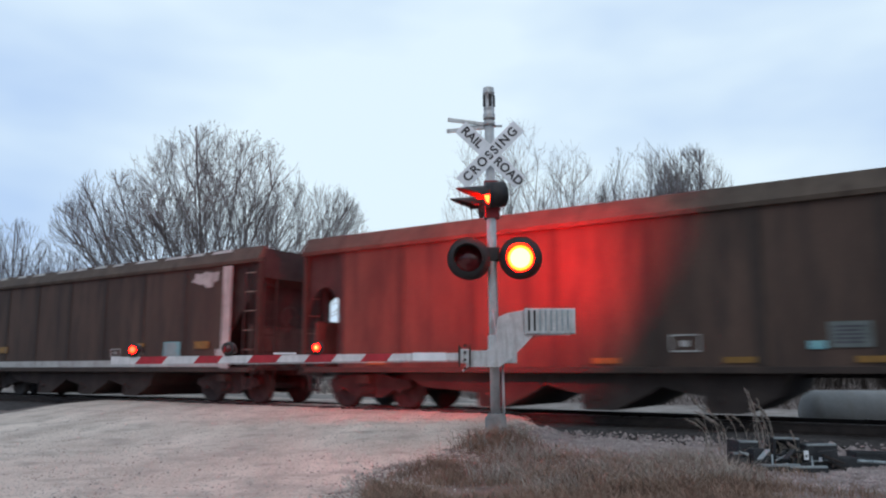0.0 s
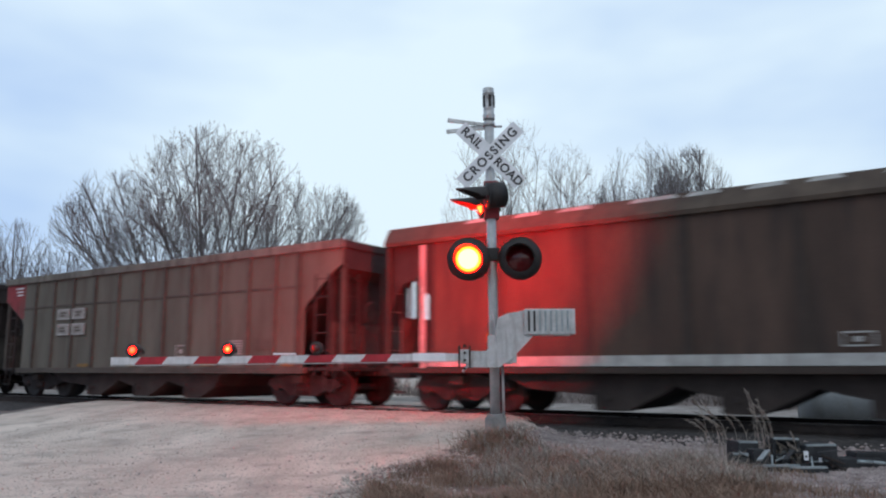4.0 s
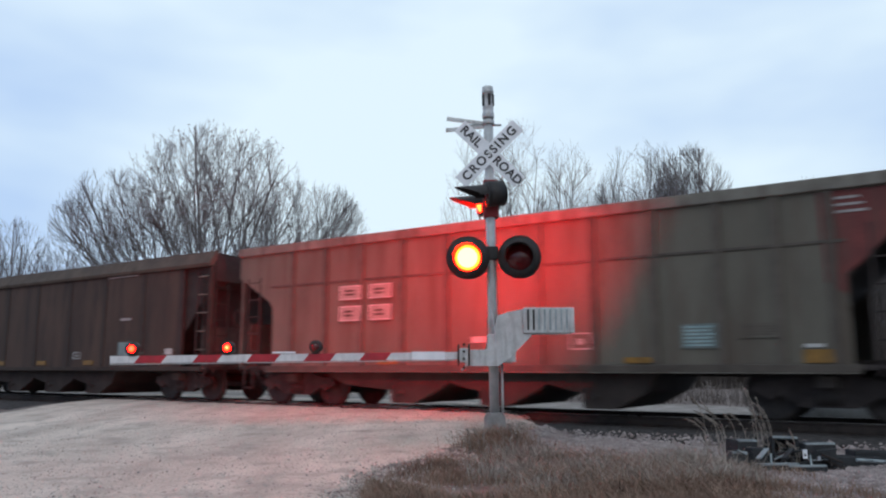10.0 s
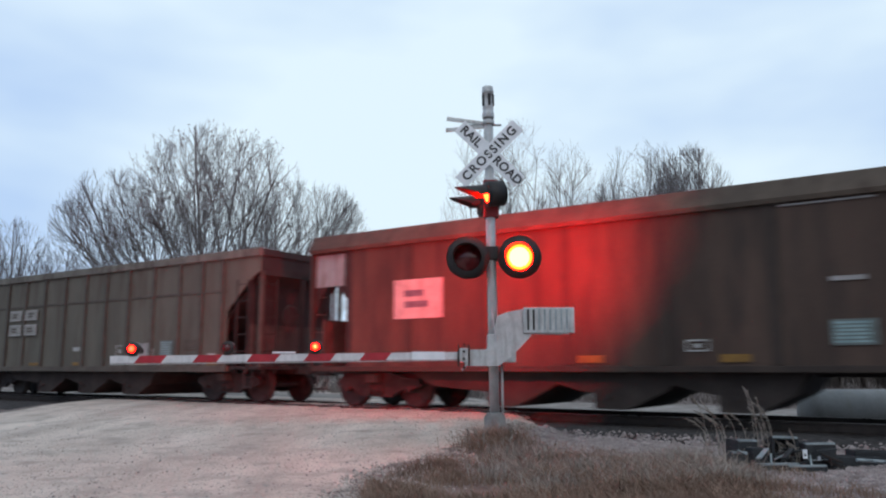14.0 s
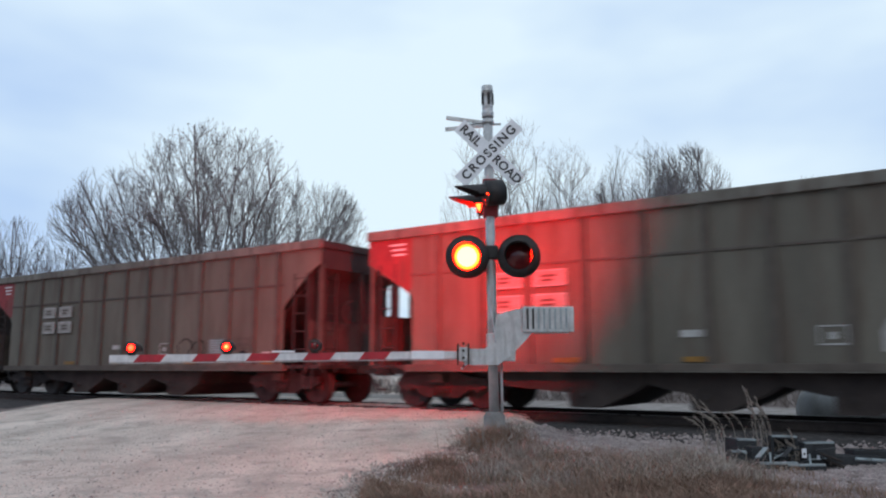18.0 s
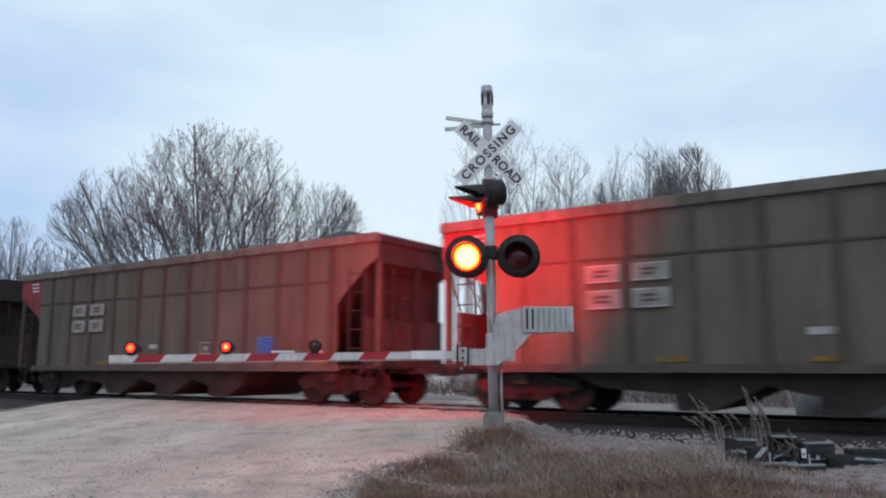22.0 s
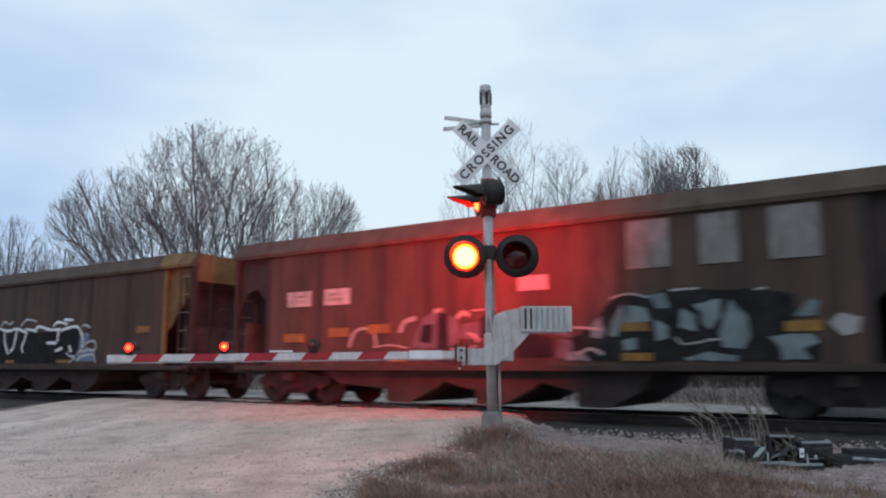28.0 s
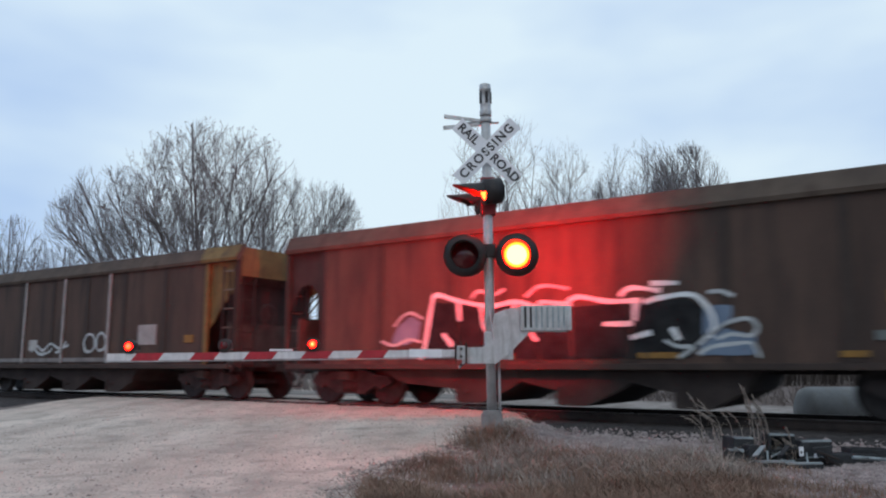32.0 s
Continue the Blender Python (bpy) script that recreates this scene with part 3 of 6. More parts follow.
def grey_hopper(car, wheels):
    """A ribbed steel coal hopper: the side is cut away slantwise at both ends."""
    outline = [(0.02, 3.68), (0.02, 3.12), (0.14, 3.06), (1.12, 2.46), (1.22, 2.3), (1.22, 0.9), (BODY - 1.2, 0.9), (BODY - 1.2, 2.3), (BODY - 1.1, 2.43), (BODY - 0.3, 3.15), (BODY - 0.02, 3.3), (BODY - 0.02, 3.68)]
    for y in (-1.56, 1.53):
        part("side_panel", prism(outline, y, y + 0.03), M_GREY, car, "weathered greyish-tan side sheets")
    rib = None
    for y in (-1.62, 1.56):
        for x in RIBS:
            if rib is None:
                rib = part("rib", box(-0.06, 0.06, 0, 0.06, 0.92, 3.67, 0.012), M_GREY_RIB, car, at=pose(x, y, 0))
            else:
                share("rib", rib, car, pose(x, y, 0))
    part("seam_strip", box(1.2, BODY - 1.2, -1.585, -1.56, 2.82, 2.87, 0.006), M_GREY_RIB, car)
    for y in (-1.64, 1.5):
        part("side_sill", box(1.1, BODY - 1.1, y, y + 0.14, 0.80, 0.93, 0.015), M_GREY_RIB, car)
        part("sill_flange", box(1.1, BODY - 1.1, y - 0.03, y + 0.11, 0.785, 0.80), M_CHORD, car)
        part("top_chord", box(0, BODY, y, y + 0.14, 3.66, 3.87, 0.03), M_CHORD, car, "worn pale top chord")
    for x in (0.0, BODY - 0.14):
        part("end_chord", box(x, x + 0.14, -1.5, 1.5, 3.68, 3.86, 0.02), M_END, car)
        part("end_sheet", box(x + 0.05, x + 0.09, -1.5, 1.5, 3.2, 3.68), M_END, car)
        for y in (-1.5, 1.42):
            part("corner_post", box(x + 0.02, x + 0.12, y, y + 0.08, 0.9, 3.3, 0.01), M_GREY_RIB, car)
        part("end_brace", box(x + 0.03, x + 0.09, -0.06, 0.06, 0.9, 3.3), M_END, car)
    end_aprons(car)
    slope_ends(car, M_UNDER)
    ladder(car, 0.35, -1.55, True, M_END)
    ladder(car, BODY - 0.85, -1.55, True, M_END)
    ladder(car, BODY - 0.02, -1.4, False, M_END)
    underbody(car, M_POCKET, wheels)
    coal(car, 0.5)


def brown_hopper(car, wheels, front_mat, rib_mat):
    """A smooth-sided coal hopper with a leaning top band and open end bays."""
    for y in (-1.56, 1.53):
        part("side_panel", prism([(1.25, 0.9), (BODY - 1.25, 0.9), (BODY - 1.25, 3.56), (1.25, 3.56)], y, y + 0.03), M_BROWN, car, "sooty oxide-brown side sheets")
    rib = None
    for k in range(6):
        x = 2.9 + 1.84 * k
        if rib is None:
            rib = part("rib", box(-0.09, 0.09, 0, 0.02, 0.92, 3.56, 0.006), rib_mat, car, at=pose(x, -1.58, 0))
        else:
            share("rib", rib, car, pose(x, -1.58, 0))
    for sgn in (-1, 1):
        bm = bmesh.new()
        q = [(sgn * 1.64, 3.54), (sgn * 1.66, 3.62), (sgn * 1.46, 3.96), (sgn * 1.36, 3.96), (sgn * 1.5, 3.6), (sgn * 1.5, 3.54)]
        a = [bm.verts.new((0.0, y, z)) for y, z in q]
        b = [bm.verts.new((BODY, y, z)) for y, z in q]
        bm.faces.new(a)
        bm.faces.new(b[::-1])
        for k in range(6):
            bm.faces.new((a[k], b[k], b[(k + 1) % 6], a[(k + 1) % 6]))
        bmesh.ops.recalc_face_normals(bm, faces=list(bm.faces))
        part("top_chord", bm, M_BROWN_TOP, car, "lighter brown leaning top band")
        part("side_sill", box(0.2, BODY - 0.2, sgn * 1.6 - 0.06, sgn * 1.6 + 0.06, 0.80, 0.91, 0.015), M_BROWN_RIB, car)
    for sgn, x, end_mat in ((1, 0.0, M_END), (-1, BODY, front_mat)):
        part("end_sheet", box(x + sgn * 0.03 - 0.02, x + sgn * 0.03 + 0.02, -1.45, 1.45, 3.15, 3.9), end_mat, car)
        for y in (-1.45, 1.41):
            if sgn > 0:
                wing = [(0.05, 3.56), (1.3, 3.56), (1.3, 1.8), (1.2, 1.8), (1.17, 2.2), (1.05, 2.5), (0.85, 2.72), (0.62, 2.79), (0.4, 2.72), (0.2, 2.48), (0.1, 2.15), (0.05, 1.8)]
            else:
                wing = [(BODY - 0.05, 3.56), (BODY - 1.3, 3.56), (BODY - 1.3, 1.75), (BODY - 1.0, 2.0), (BODY - 0.8, 2.3), (BODY - 0.5, 2.6), (BODY - 0.3, 2.8), (BODY - 0.05, 2.95)]
            part("end_wing", prism(wing, y, y + 0.04), end_mat, car)
        for y in (-1.57, 1.47):
            part("end_post", box(x + sgn * 1.22 - 0.07, x + sgn * 1.22 + 0.07, y, y + 0.1, 0.9, 3.55, 0.012), end_mat, car)
            part("corner_post", box(x + sgn * 0.06 - 0.05, x + sgn * 0.06 + 0.05, y, y + 0.1, 0.9, 3.55, 0.012), M_BROWN_RIB, car)
    end_aprons(car)
    slope_ends(car, M_UNDER)
    ladder(car, 0.0, -1.4, False, M_END, rung_mat=M_CHORD)
    ladder(car, BODY - 0.52, -1.58, True, M_END, 0.75, 3.4, rung_mat=M_CHORD)
    ladder(car, BODY - 0.02, -1.4, False, M_END)
    underbody(car, M_POCKET, wheels)
    coal(car, 0.25)


def marks_at(car):
    return pose(MARK_SHIFT.get(car.name, 0), 0, 0)


def decal(car, name, x0, x1, z0, z1, material, label="", y=-1.588, rows=0, ink=None, inset=0.12):
    """A flat plate or painted panel on the near side, with bars where its writing cannot be read."""
    pl = part(name, box(x0, x1, y, y + 0.02, z0, z1), material, car, label, marks_at(car))
    for r in range(rows):
        h = (z1 - z0) * (1 - 2 * inset) / (rows * 1.7)
        zc = z1 - (z1 - z0) * inset - (z1 - z0) * (1 - 2 * inset) * (r + 0.5) / rows
        w = (x1 - x0) * random.uniform(0.04, 0.16)
        part("lettering_bar", box(x0 + (x1 - x0) * inset, x1 - (x1 - x0) * inset - w, y - 0.004, y, zc - h / 2, zc + h / 2), ink or M_LETTER, pl)
    return pl


def stroke(bm, pts, width, y, wob=0.0):
    """A painted ribbon through points in x and z."""
    pts = [Vector((x, 0, z)) for x, z in pts]
    fine = []
    for i in range(len(pts) - 1):
        p0, p1, p2, p3 = pts[max(i - 1, 0)], pts[i], pts[i + 1], pts[min(i + 2, len(pts) - 1)]
        for k in range(5):
            t = k / 5
            fine.append(0.5 * (2 * p1 + (p2 - p0) * t + (2 * p0 - 5 * p1 + 4 * p2 - p3) * t * t + (3 * p1 - p0 - 3 * p2 + p3) * t ** 3))
    fine.append(pts[-1])
    last = None
    for i, p in enumerate(fine):
        d = (fine[min(i + 1, len(fine) - 1)] - fine[max(i - 1, 0)])
        d = d.normalized() if d.length > 1e-6 else Vector((1, 0, 0))
        nrm = Vector((-d.z, 0, d.x)) * width / 2 * (1 + wob * noise.noise(p * 3))
        pair = (bm.verts.new((p.x + nrm.x, y, p.z + nrm.z)), bm.verts.new((p.x - nrm.x, y, p.z - nrm.z)))
        if last:
            bm.faces.new((last[0], last[1], pair[1], pair[0]))
        last = pair


def blob(bm, pts, y):
    bm.faces.new([bm.verts.new((x, y, z)) for x, z in pts])


def marks_common(car):
    decal(car, "reflector", 13.1, 13.6, 0.95, 1.16, M_ORANGE, "grimy orange reflector plate")
    decal(car, "reflector", 4.53, 5.06, 0.96, 1.05, M_ORANGE, "grimy orange reflector plate")
    decal(car, "reflector", 6.97, 7.42, 0.96, 1.05, M_ORANGE, "grimy orange reflector plate")
    decal(car, "reflector", 10.15, 10.65, 0.96, 1.06, M_ORANGE, "grimy orange reflector plate")
    decal(car, "stencil", 13.12, 13.4, 1.19, 1.25, M_WHITE, "small white stencil")
    decal(car, "data_stencil", 12.15, 12.85, 1.36, 1.64, M_GREY, "faded data lettering", rows=5, ink=M_GREY_RIB)


def panel_rim(plate, x0, x1, z0, z1, y):
    t = 0.028
    for a, b, c, d in ((x0, x1, z0, z0 + t), (x0, x1, z1 - t, z1), (x0, x0 + t, z0 + t, z1 - t), (x1 - t, x1, z0 + t, z1 - t)):
        part("panel_rim", box(a, b, y - 0.005, y - 0.0005, c, d), M_WHITE, plate)


def grey_marks(car, panels):
    for x0, x1 in panels:
        for z0, z1 in ((2.40, 2.72), (1.92, 2.26)):
            pl = decal(car, "number_panel", x0, x1, z0, z1, M_PANEL, "pale panel with a white rim and dark bars", rows=2, ink=M_GREY_RIB, inset=0.24, y=-1.63)
            panel_rim(pl, x0, x1, z0, z1, -1.63)
    marks_common(car)


CARS = []
MARK_SHIFT = {}  # how far the markings of a car are moved along it


def add_car(kind, x0, label, proto=None):
    if proto:
        car = copy_thing(proto, Matrix())
        tagged(car, label)
        wheels = [o for o in car.children_recursive if o.name.startswith("wheelset")]
    else:
        car = thing("hopper_car", label, "rail hopper car", "coal train")
        wheels = []
        if kind == "grey":
            grey_hopper(car, wheels)
        elif kind == "brown":
            brown_hopper(car, wheels, M_END, M_BROWN_RIB)
        else:
            brown_hopper(car, wheels, M_YELLOW_END, M_BROWN_RIB)
    CARS.append((car, x0, wheels))
    return car


car_a = add_car("brown", -13.08, "sooty plain brown steel coal hopper car")
car_c = add_car("grey", -45.8, "greyish-tan ribbed coal hopper car with white number panels")
car_j = add_car("yellow", -161.92, "brown coal hopper with yellow ends and white-outlined graffiti")
# copies are taken before any car gets its own markings
car_b = add_car("brown", -29.55, "dark brown hopper with white posts and white lower band", car_a)
car_e = add_car("brown", -78.3, "brown coal hopper with a white placard and teal end post", car_a)
BODY = 15.4  # this car is a little longer
car_i = add_car("brown", -145.32, "brown coal hopper with pale window patches and teal graffiti")
BODY = 15.0
car_d = add_car("grey", -62.25, "greyish-tan ribbed coal hopper car with white number panels", car_c)
car_f = add_car("grey", -94.98, "greyish-tan ribbed coal hopper with a teal placard", car_c)
car_g = add_car("grey", -111.4, "greyish-tan ribbed coal hopper with a red painted corner", car_c)
car_h = add_car("grey", -128.1, "greyish-tan ribbed coal hopper with a bright blue placard", car_c)
car_k = add_car("yellow", -178.6, "brown coal hopper with yellow ends and pale side ribs", car_j)

MARK_SHIFT[car_b.name], MARK_SHIFT[car_i.name], MARK_SHIFT[car_j.name] = 0.62, 0.27, -0.08
for c, panels in ((car_c, ((3.31, 3.97), (4.13, 4.8))), (car_d, ((3.45, 4.07), (4.31, 4.93))), (car_f, ((3.2, 3.92), (4.16, 4.86))),
                  (car_g, ((3.25, 3.91), (4.14, 4.81))), (car_h, ((3.2, 3.85), (4.1, 4.77)))):
    grey_marks(c, panels)

# ---- crossing signal ----
MX, MY = 0.735, 11.2
signal = thing("crossing_signal", "white crossing signal mast with crossbuck and red flashing lamps", "crossing signal", at=pose(MX, MY, 0, 0, -0.7, 0))


def lens_ball(r, hole, bands=(1, 1, 4, 4, 2)):
    """A ball whose front cap and added rear cap glow; turned a quarter it shows its dark flanks in the hole of its
    bezel.
    """
    cap = math.degrees(math.asin(hole / r)) + 1.5
    stops = [0, cap * 0.3, cap * 0.7, cap * 0.82, cap * 0.92, cap, 65, 90]
    stops += [180 - a for a in stops[-2::-1]]
    prof = [(r * math.sin(radians(a)), -r * math.cos(radians(a))) for a in stops]
    prof[0], prof[-1] = (0, -r), (0, r)
    return lathe(prof, 28, list(bands) + [0, 0, 0, 0, 3, 3, 3, 3, 3])


def flasher(parent, x, z, rz, name="flasher", disc=0.308, r=0.29, hole=0.19, reach=0.30, tunnel=0.2, tilt=6, mats=None):
    """A lamp head: round black target, drum, half-round front visor, added rear hood, and the turning lens ball."""
    at = pose(x, 0, z, tilt, 0, rz)
    face = math.sqrt(r * r - hole * hole)
    bm = lathe([(hole, -face - 0.012), (disc, -face - 0.012), (disc, -face + 0.006), (hole, -face + 0.006), (hole, -face - 0.012)], 40)
    head = part(name, bm, M_BLACK, parent, "black round target with a red lamp", at=at)
    part("drum", lathe([(r + 0.004, -face + 0.007), (r + 0.016, -face + 0.007), (r + 0.016, face), (hole, face), (hole, face - 0.01), (r + 0.004, face - 0.01), (r + 0.004, -face + 0.007)], 32), M_BLACK, head)
    bm = bmesh.new()
    rows = []
    for k in range(17):
        a = radians(-10 + 200 * k / 16)
        out = reach * (0.3 + 0.7 * max(0, math.sin(a)))
        rows.append([bm.verts.new((rr * math.cos(a), -yy, rr * math.sin(a))) for rr, yy in ((hole + 0.012, face + 0.013), (hole + 0.012, face + out), (hole + 0.02, face + out), (hole + 0.02, face + 0.013))])
    for p, q in zip(rows, rows[1:]):
        for k in range(4):
            bm.faces.new((p[k], p[(k + 1) % 4], q[(k + 1) % 4], q[k]))
    bmesh.ops.recalc_face_normals(bm, faces=list(bm.faces))
    part("visor", bm, M_BLACK, head)
    # The rear hood is added; its slant shapes the red glow on the cars.
    bm = bmesh.new()
    rows = []
    for k in range(32):
        a = 2 * math.pi * k / 32
        out = max(0.03, tunnel * (1 + 0.5 * math.cos(a) - 0.6 * math.sin(a)))
        rows.append([bm.verts.new((rr * math.cos(a), face + yy, rr * math.sin(a))) for rr, yy in ((hole + 0.004, 0.002), (hole + 0.012, 0.002), (hole + 0.012, out), (hole + 0.004, out))])
    for p, q in zip(rows, rows[1:] + rows[:1]):
        for k in range(4):
            bm.faces.new((p[k], p[(k + 1) % 4], q[(k + 1) % 4], q[k]))
    bmesh.ops.recalc_face_normals(bm, faces=list(bm.faces))
    part("tunnel_visor", bm, M_BLACK, head, "added slant-cut rear hood")
    return part("lens", lens_ball(r, hole), mats or [M_LENS, M_LIT_CORE, M_LIT_RIM, M_ADDED_REAR, M_LIT_MID], head, "round red lamp lens")


part("mast", tube((0, 0, 0.1), (0, 0, 4.62), 0.07, n=20), M_GALV, signal, "pale galvanised steel mast")
part("base_casting", lathe([(0.072, 0), (0.12, 0), (0.125, -0.03), (0.15, -0.06), (0.155, -0.22), (0.185, -0.24), (0.185, -0.3), (0, -0.3)], 20), M_CONCRETE, signal, "dull grey mast base", at=pose(0, 0, 0.25, 90))
part("foundation", box(-0.2, 0.25, -0.21, 0.21, -0.45, -0.048, 0.02), M_CONCRETE, signal, "weathered concrete foundation")
bell = part("bell", lathe([(0.0, 0.0), (0.085, 0.0), (0.09, 0.02), (0.09, 0.05), (0.08, 0.06), (0.08, 0.12), (0.086, 0.13), (0.08, 0.14), (0.08, 0.36), (0.089, 0.365), (0.089, 0.40), (0.084, 0.405), (0.084, 0.455), (0.075, 0.465), (0, 0.468)], 20), M_GALV, signal, "grey electronic bell", at=pose(0, 0, 4.60, 90))
for a in (-150, -80, -20):
    part("bell_slot", box(-0.022, 0.022, -0.012, 0.004, 0.16, 0.34, 0.005), M_BLACK, bell, at=pose(0, 0, 0, -90) @ pose(0.082 * math.cos(radians(a)), 0.082 * math.sin(radians(a)), 0, 0, 0, a + 90))
for z in (4.60, 4.5, 3.45, 2.5, 1.3):
    part("clamp", lathe([(0.072, -0.03), (0.088, -0.03), (0.088, 0.03), (0.072, 0.03)], 20), M_GALV, signal, at=pose(0, 0, z, 90))
for x0, z0, x1, z1 in ((-0.04, 4.52, -0.62, 4.60), (-0.04, 4.47, -0.64, 4.42)):
    bm = bmesh.new()
    n3 = Vector((z1 - z0, 0, -(x1 - x0))).normalized() * 0.022
    bm_prism(bm, [(x0 + n3.x, z0 + n3.z), (x1 + n3.x * 1.3, z1 + n3.z * 1.3), (x1 - n3.x * 1.3, z1 - n3.z * 1.3), (x0 - n3.x, z0 - n3.z)], 0.06, 0.09)
    part("bracket_arm", bm, M_GALV, signal, "flat pale bracket arm")
part("bracket_bolt", tube((-0.3, 0.1, 4.5), (0.2, 0.1, 4.5), 0.018), M_GALV, signal)


def blade(angle, y, words):
    """One arm of the crossbuck; words are (text, centre along the arm)."""
    at = pose(0.0, y, 4.0) @ Matrix.Rotation(radians(angle), 4, "Y")
    bl = part("crossbuck_blade", box(-0.61, 0.61, -0.004, 0.004, -0.115, 0.115, 0.003), M_SIGN, signal, "white crossbuck blade with black letters", at=at)
    for text, cx in words:
        cu = bpy.data.curves.new("lettering", "FONT")
        cu.body, cu.size, cu.align_x, cu.align_y, cu.extrude, cu.space_character, cu.offset = text, 0.185 if len(text) > 4 else 0.182, "CENTER", "CENTER", 0.0015, 1.28 if len(text) > 4 else 1.02, 0.005
        tmp = bpy.data.objects.new("lettering", cu)
        me = bpy.data.meshes.new_from_object(tmp)
        bpy.data.objects.remove(tmp)
        me.materials.append(M_SIGNTXT)
        ob = new("lettering", me)
        ob.parent = bl
        ob.matrix_basis = pose(cx, -0.0065, 0, 90)


blade(45, -0.095, [("RAIL", -0.375), ("ROAD", 0.365)])
blade(-45, -0.108, [("CROSSING", 0.0)])
part("crossbuck_bolt", tube((0, -0.125, 4.0), (0, -0.05, 4.0), 0.025, n=8), M_GALV, signal)

part("cross_arm", tube((-0.42, 0.0, 2.50), (0.44, 0.0, 2.50), 0.035, n=10), M_GALV, signal)
part("junction_box", box(-0.1, 0.1, -0.1, 0.1, 2.42, 2.62, 0.02), M_BLACK, signal)
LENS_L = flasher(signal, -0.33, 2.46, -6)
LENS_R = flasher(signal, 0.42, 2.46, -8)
part("upper_junction_box", box(-0.1, 0.12, -0.08, 0.1, 3.05, 3.62, 0.03), M_RED_PAINT, signal, "red housing of the side lamps")
SIDE_A = flasher(signal, -0.02, 3.32, -79, "side_flasher", disc=0.19, r=0.17, hole=0.12, reach=0.46, tunnel=0.01, mats=[M_LENS, M_LIT_SIDE, M_LIT_MID, M_LENS, M_LIT_SIDE])
SIDE_B = flasher(signal, 0.06, 3.36, -79, "side_flasher", disc=0.19, r=0.17, hole=0.12, reach=0.46, tunnel=0.01, mats=[M_LENS, M_LIT_SIDE, M_LIT_MID, M_LENS, M_LIT_SIDE])
for o, y in ((SIDE_A.parent, 0.26), (SIDE_B.parent, -0.26)):
    o.location.y = y
part("conduit", tube((0.12, 0.06, 0.1), (0.12, 0.06, 0.95), 0.02, n=8), M_GALV, signal)

# gate mechanism and arm
gate = thing("crossing_gate", "lowered red and white striped crossing gate with lamps", "crossing gate", at=pose(MX, MY - 0.16, 0))
plate = [(-0.42, 0.90), (0.05, 0.90), (0.22, 1.02), (0.40, 1.20), (0.52, 1.33), (0.52, 1.62), (0.40, 1.70), (0.18, 1.66), (0.03, 1.60), (-0.02, 1.28), (-0.12, 1.13), (-0.42, 1.13)]
part("support_plate", prism(plate, -0.03, 0.0), M_GALV, gate, "curved galvanised support plate")
part("support_plate", prism(plate, 0.34, 0.37), M_GALV, gate)
cw = part("counterweight", box(0.40, 1.12, -0.09, -0.032, 1.36, 1.72, 0.012), M_GALV, gate, "grey slotted counterweight")
for k in range(8):
    x = 0.45 + 0.078 * k
    part("weight_slot" if k < 2 else "weight_bar", box(x, x + 0.03, -0.1, -0.092, 1.40, 1.69), M_BLACK if k < 2 else M_EDGE, cw)
part("counterweight", box(0.40, 1.12, 0.372, 0.43, 1.36, 1.72, 0.012), M_GALV, gate)
part("pivot_box", box(-0.10, 0.30, 0.0, 0.34, 0.95, 1.35, 0.02), M_GALV, gate)
part("arm_bracket", box(-0.50, -0.38, -0.06, 0.1, 0.95, 1.15, 0.015), M_GALV, gate, "grey arm clamp")
for x in (-0.52, -0.37):
    part("clamp_strap", box(x - 0.012, x + 0.012, -0.075, -0.06, 0.9, 1.2, 0.005), M_RAIL, gate)
part("link_rod", tube((0.02, -0.06, 1.22), (-0.05, -0.05, 1.72), 0.012, n=6), M_GALV, gate)
for z in (0.88, 1.0, 1.1, 1.2):
    part("bracket_bolt", tube((-0.44, -0.09, z), (-0.44, 0.12, z), 0.02, n=8), M_RAIL, gate)
part("hook", tube((-0.47, 0, 0.84), (-0.40, 0, 0.92), 0.02, n=6), M_GALV, gate)

ARM_TIP, ARM_ROOT = -5.42, -0.5


def arm_z(x):
    return 1.045 + 0.012 * (x - ARM_ROOT)


def arm_piece(x0, x1, lean0, lean1):
    h = 0.052
    lean0, lean1 = -lean0, -lean1
    out = [(x0 + lean0, arm_z(x0) - h), (x1 + lean1, arm_z(x1) - h), (x1 - lean1, arm_z(x1) + h), (x0 - lean0, arm_z(x0) + h)]
    return prism(out, -0.03, 0.03)


reds = [(-5.04, -4.66), (-4.22, -3.88), (-3.46, -3.06), (-2.66, -2.28), (-1.87, -1.50)]
edges = [ARM_TIP] + [v for pr in reds for v in pr] + [ARM_ROOT]
for k in range(len(edges) - 1):
    red = k % 2 == 1
    part("arm_stripe", arm_piece(edges[k], edges[k + 1], 0 if k == 0 else 0.04, 0 if k == len(edges) - 2 else 0.04), M_ARM_R if red else M_ARM_W, gate, "red stripe" if red else "white stripe")
part("arm_edge", prism([(ARM_TIP, arm_z(ARM_TIP) - 0.07), (ARM_ROOT, arm_z(ARM_ROOT) - 0.07), (ARM_ROOT, arm_z(ARM_ROOT) - 0.06), (ARM_TIP, arm_z(ARM_TIP) - 0.06)], -0.02, 0.02), M_GALV, gate)
part("arm_splice", box(-1.17, -0.71, -0.036, -0.03, arm_z(-0.9) - 0.055, arm_z(-0.9) + 0.06), M_SIGN, gate, "bright white splice plate")
part("arm_cap", box(-3.14, -2.82, -0.03, 0.03, arm_z(-3) + 0.06, arm_z(-3) + 0.085, 0.008), M_SIGN, gate)


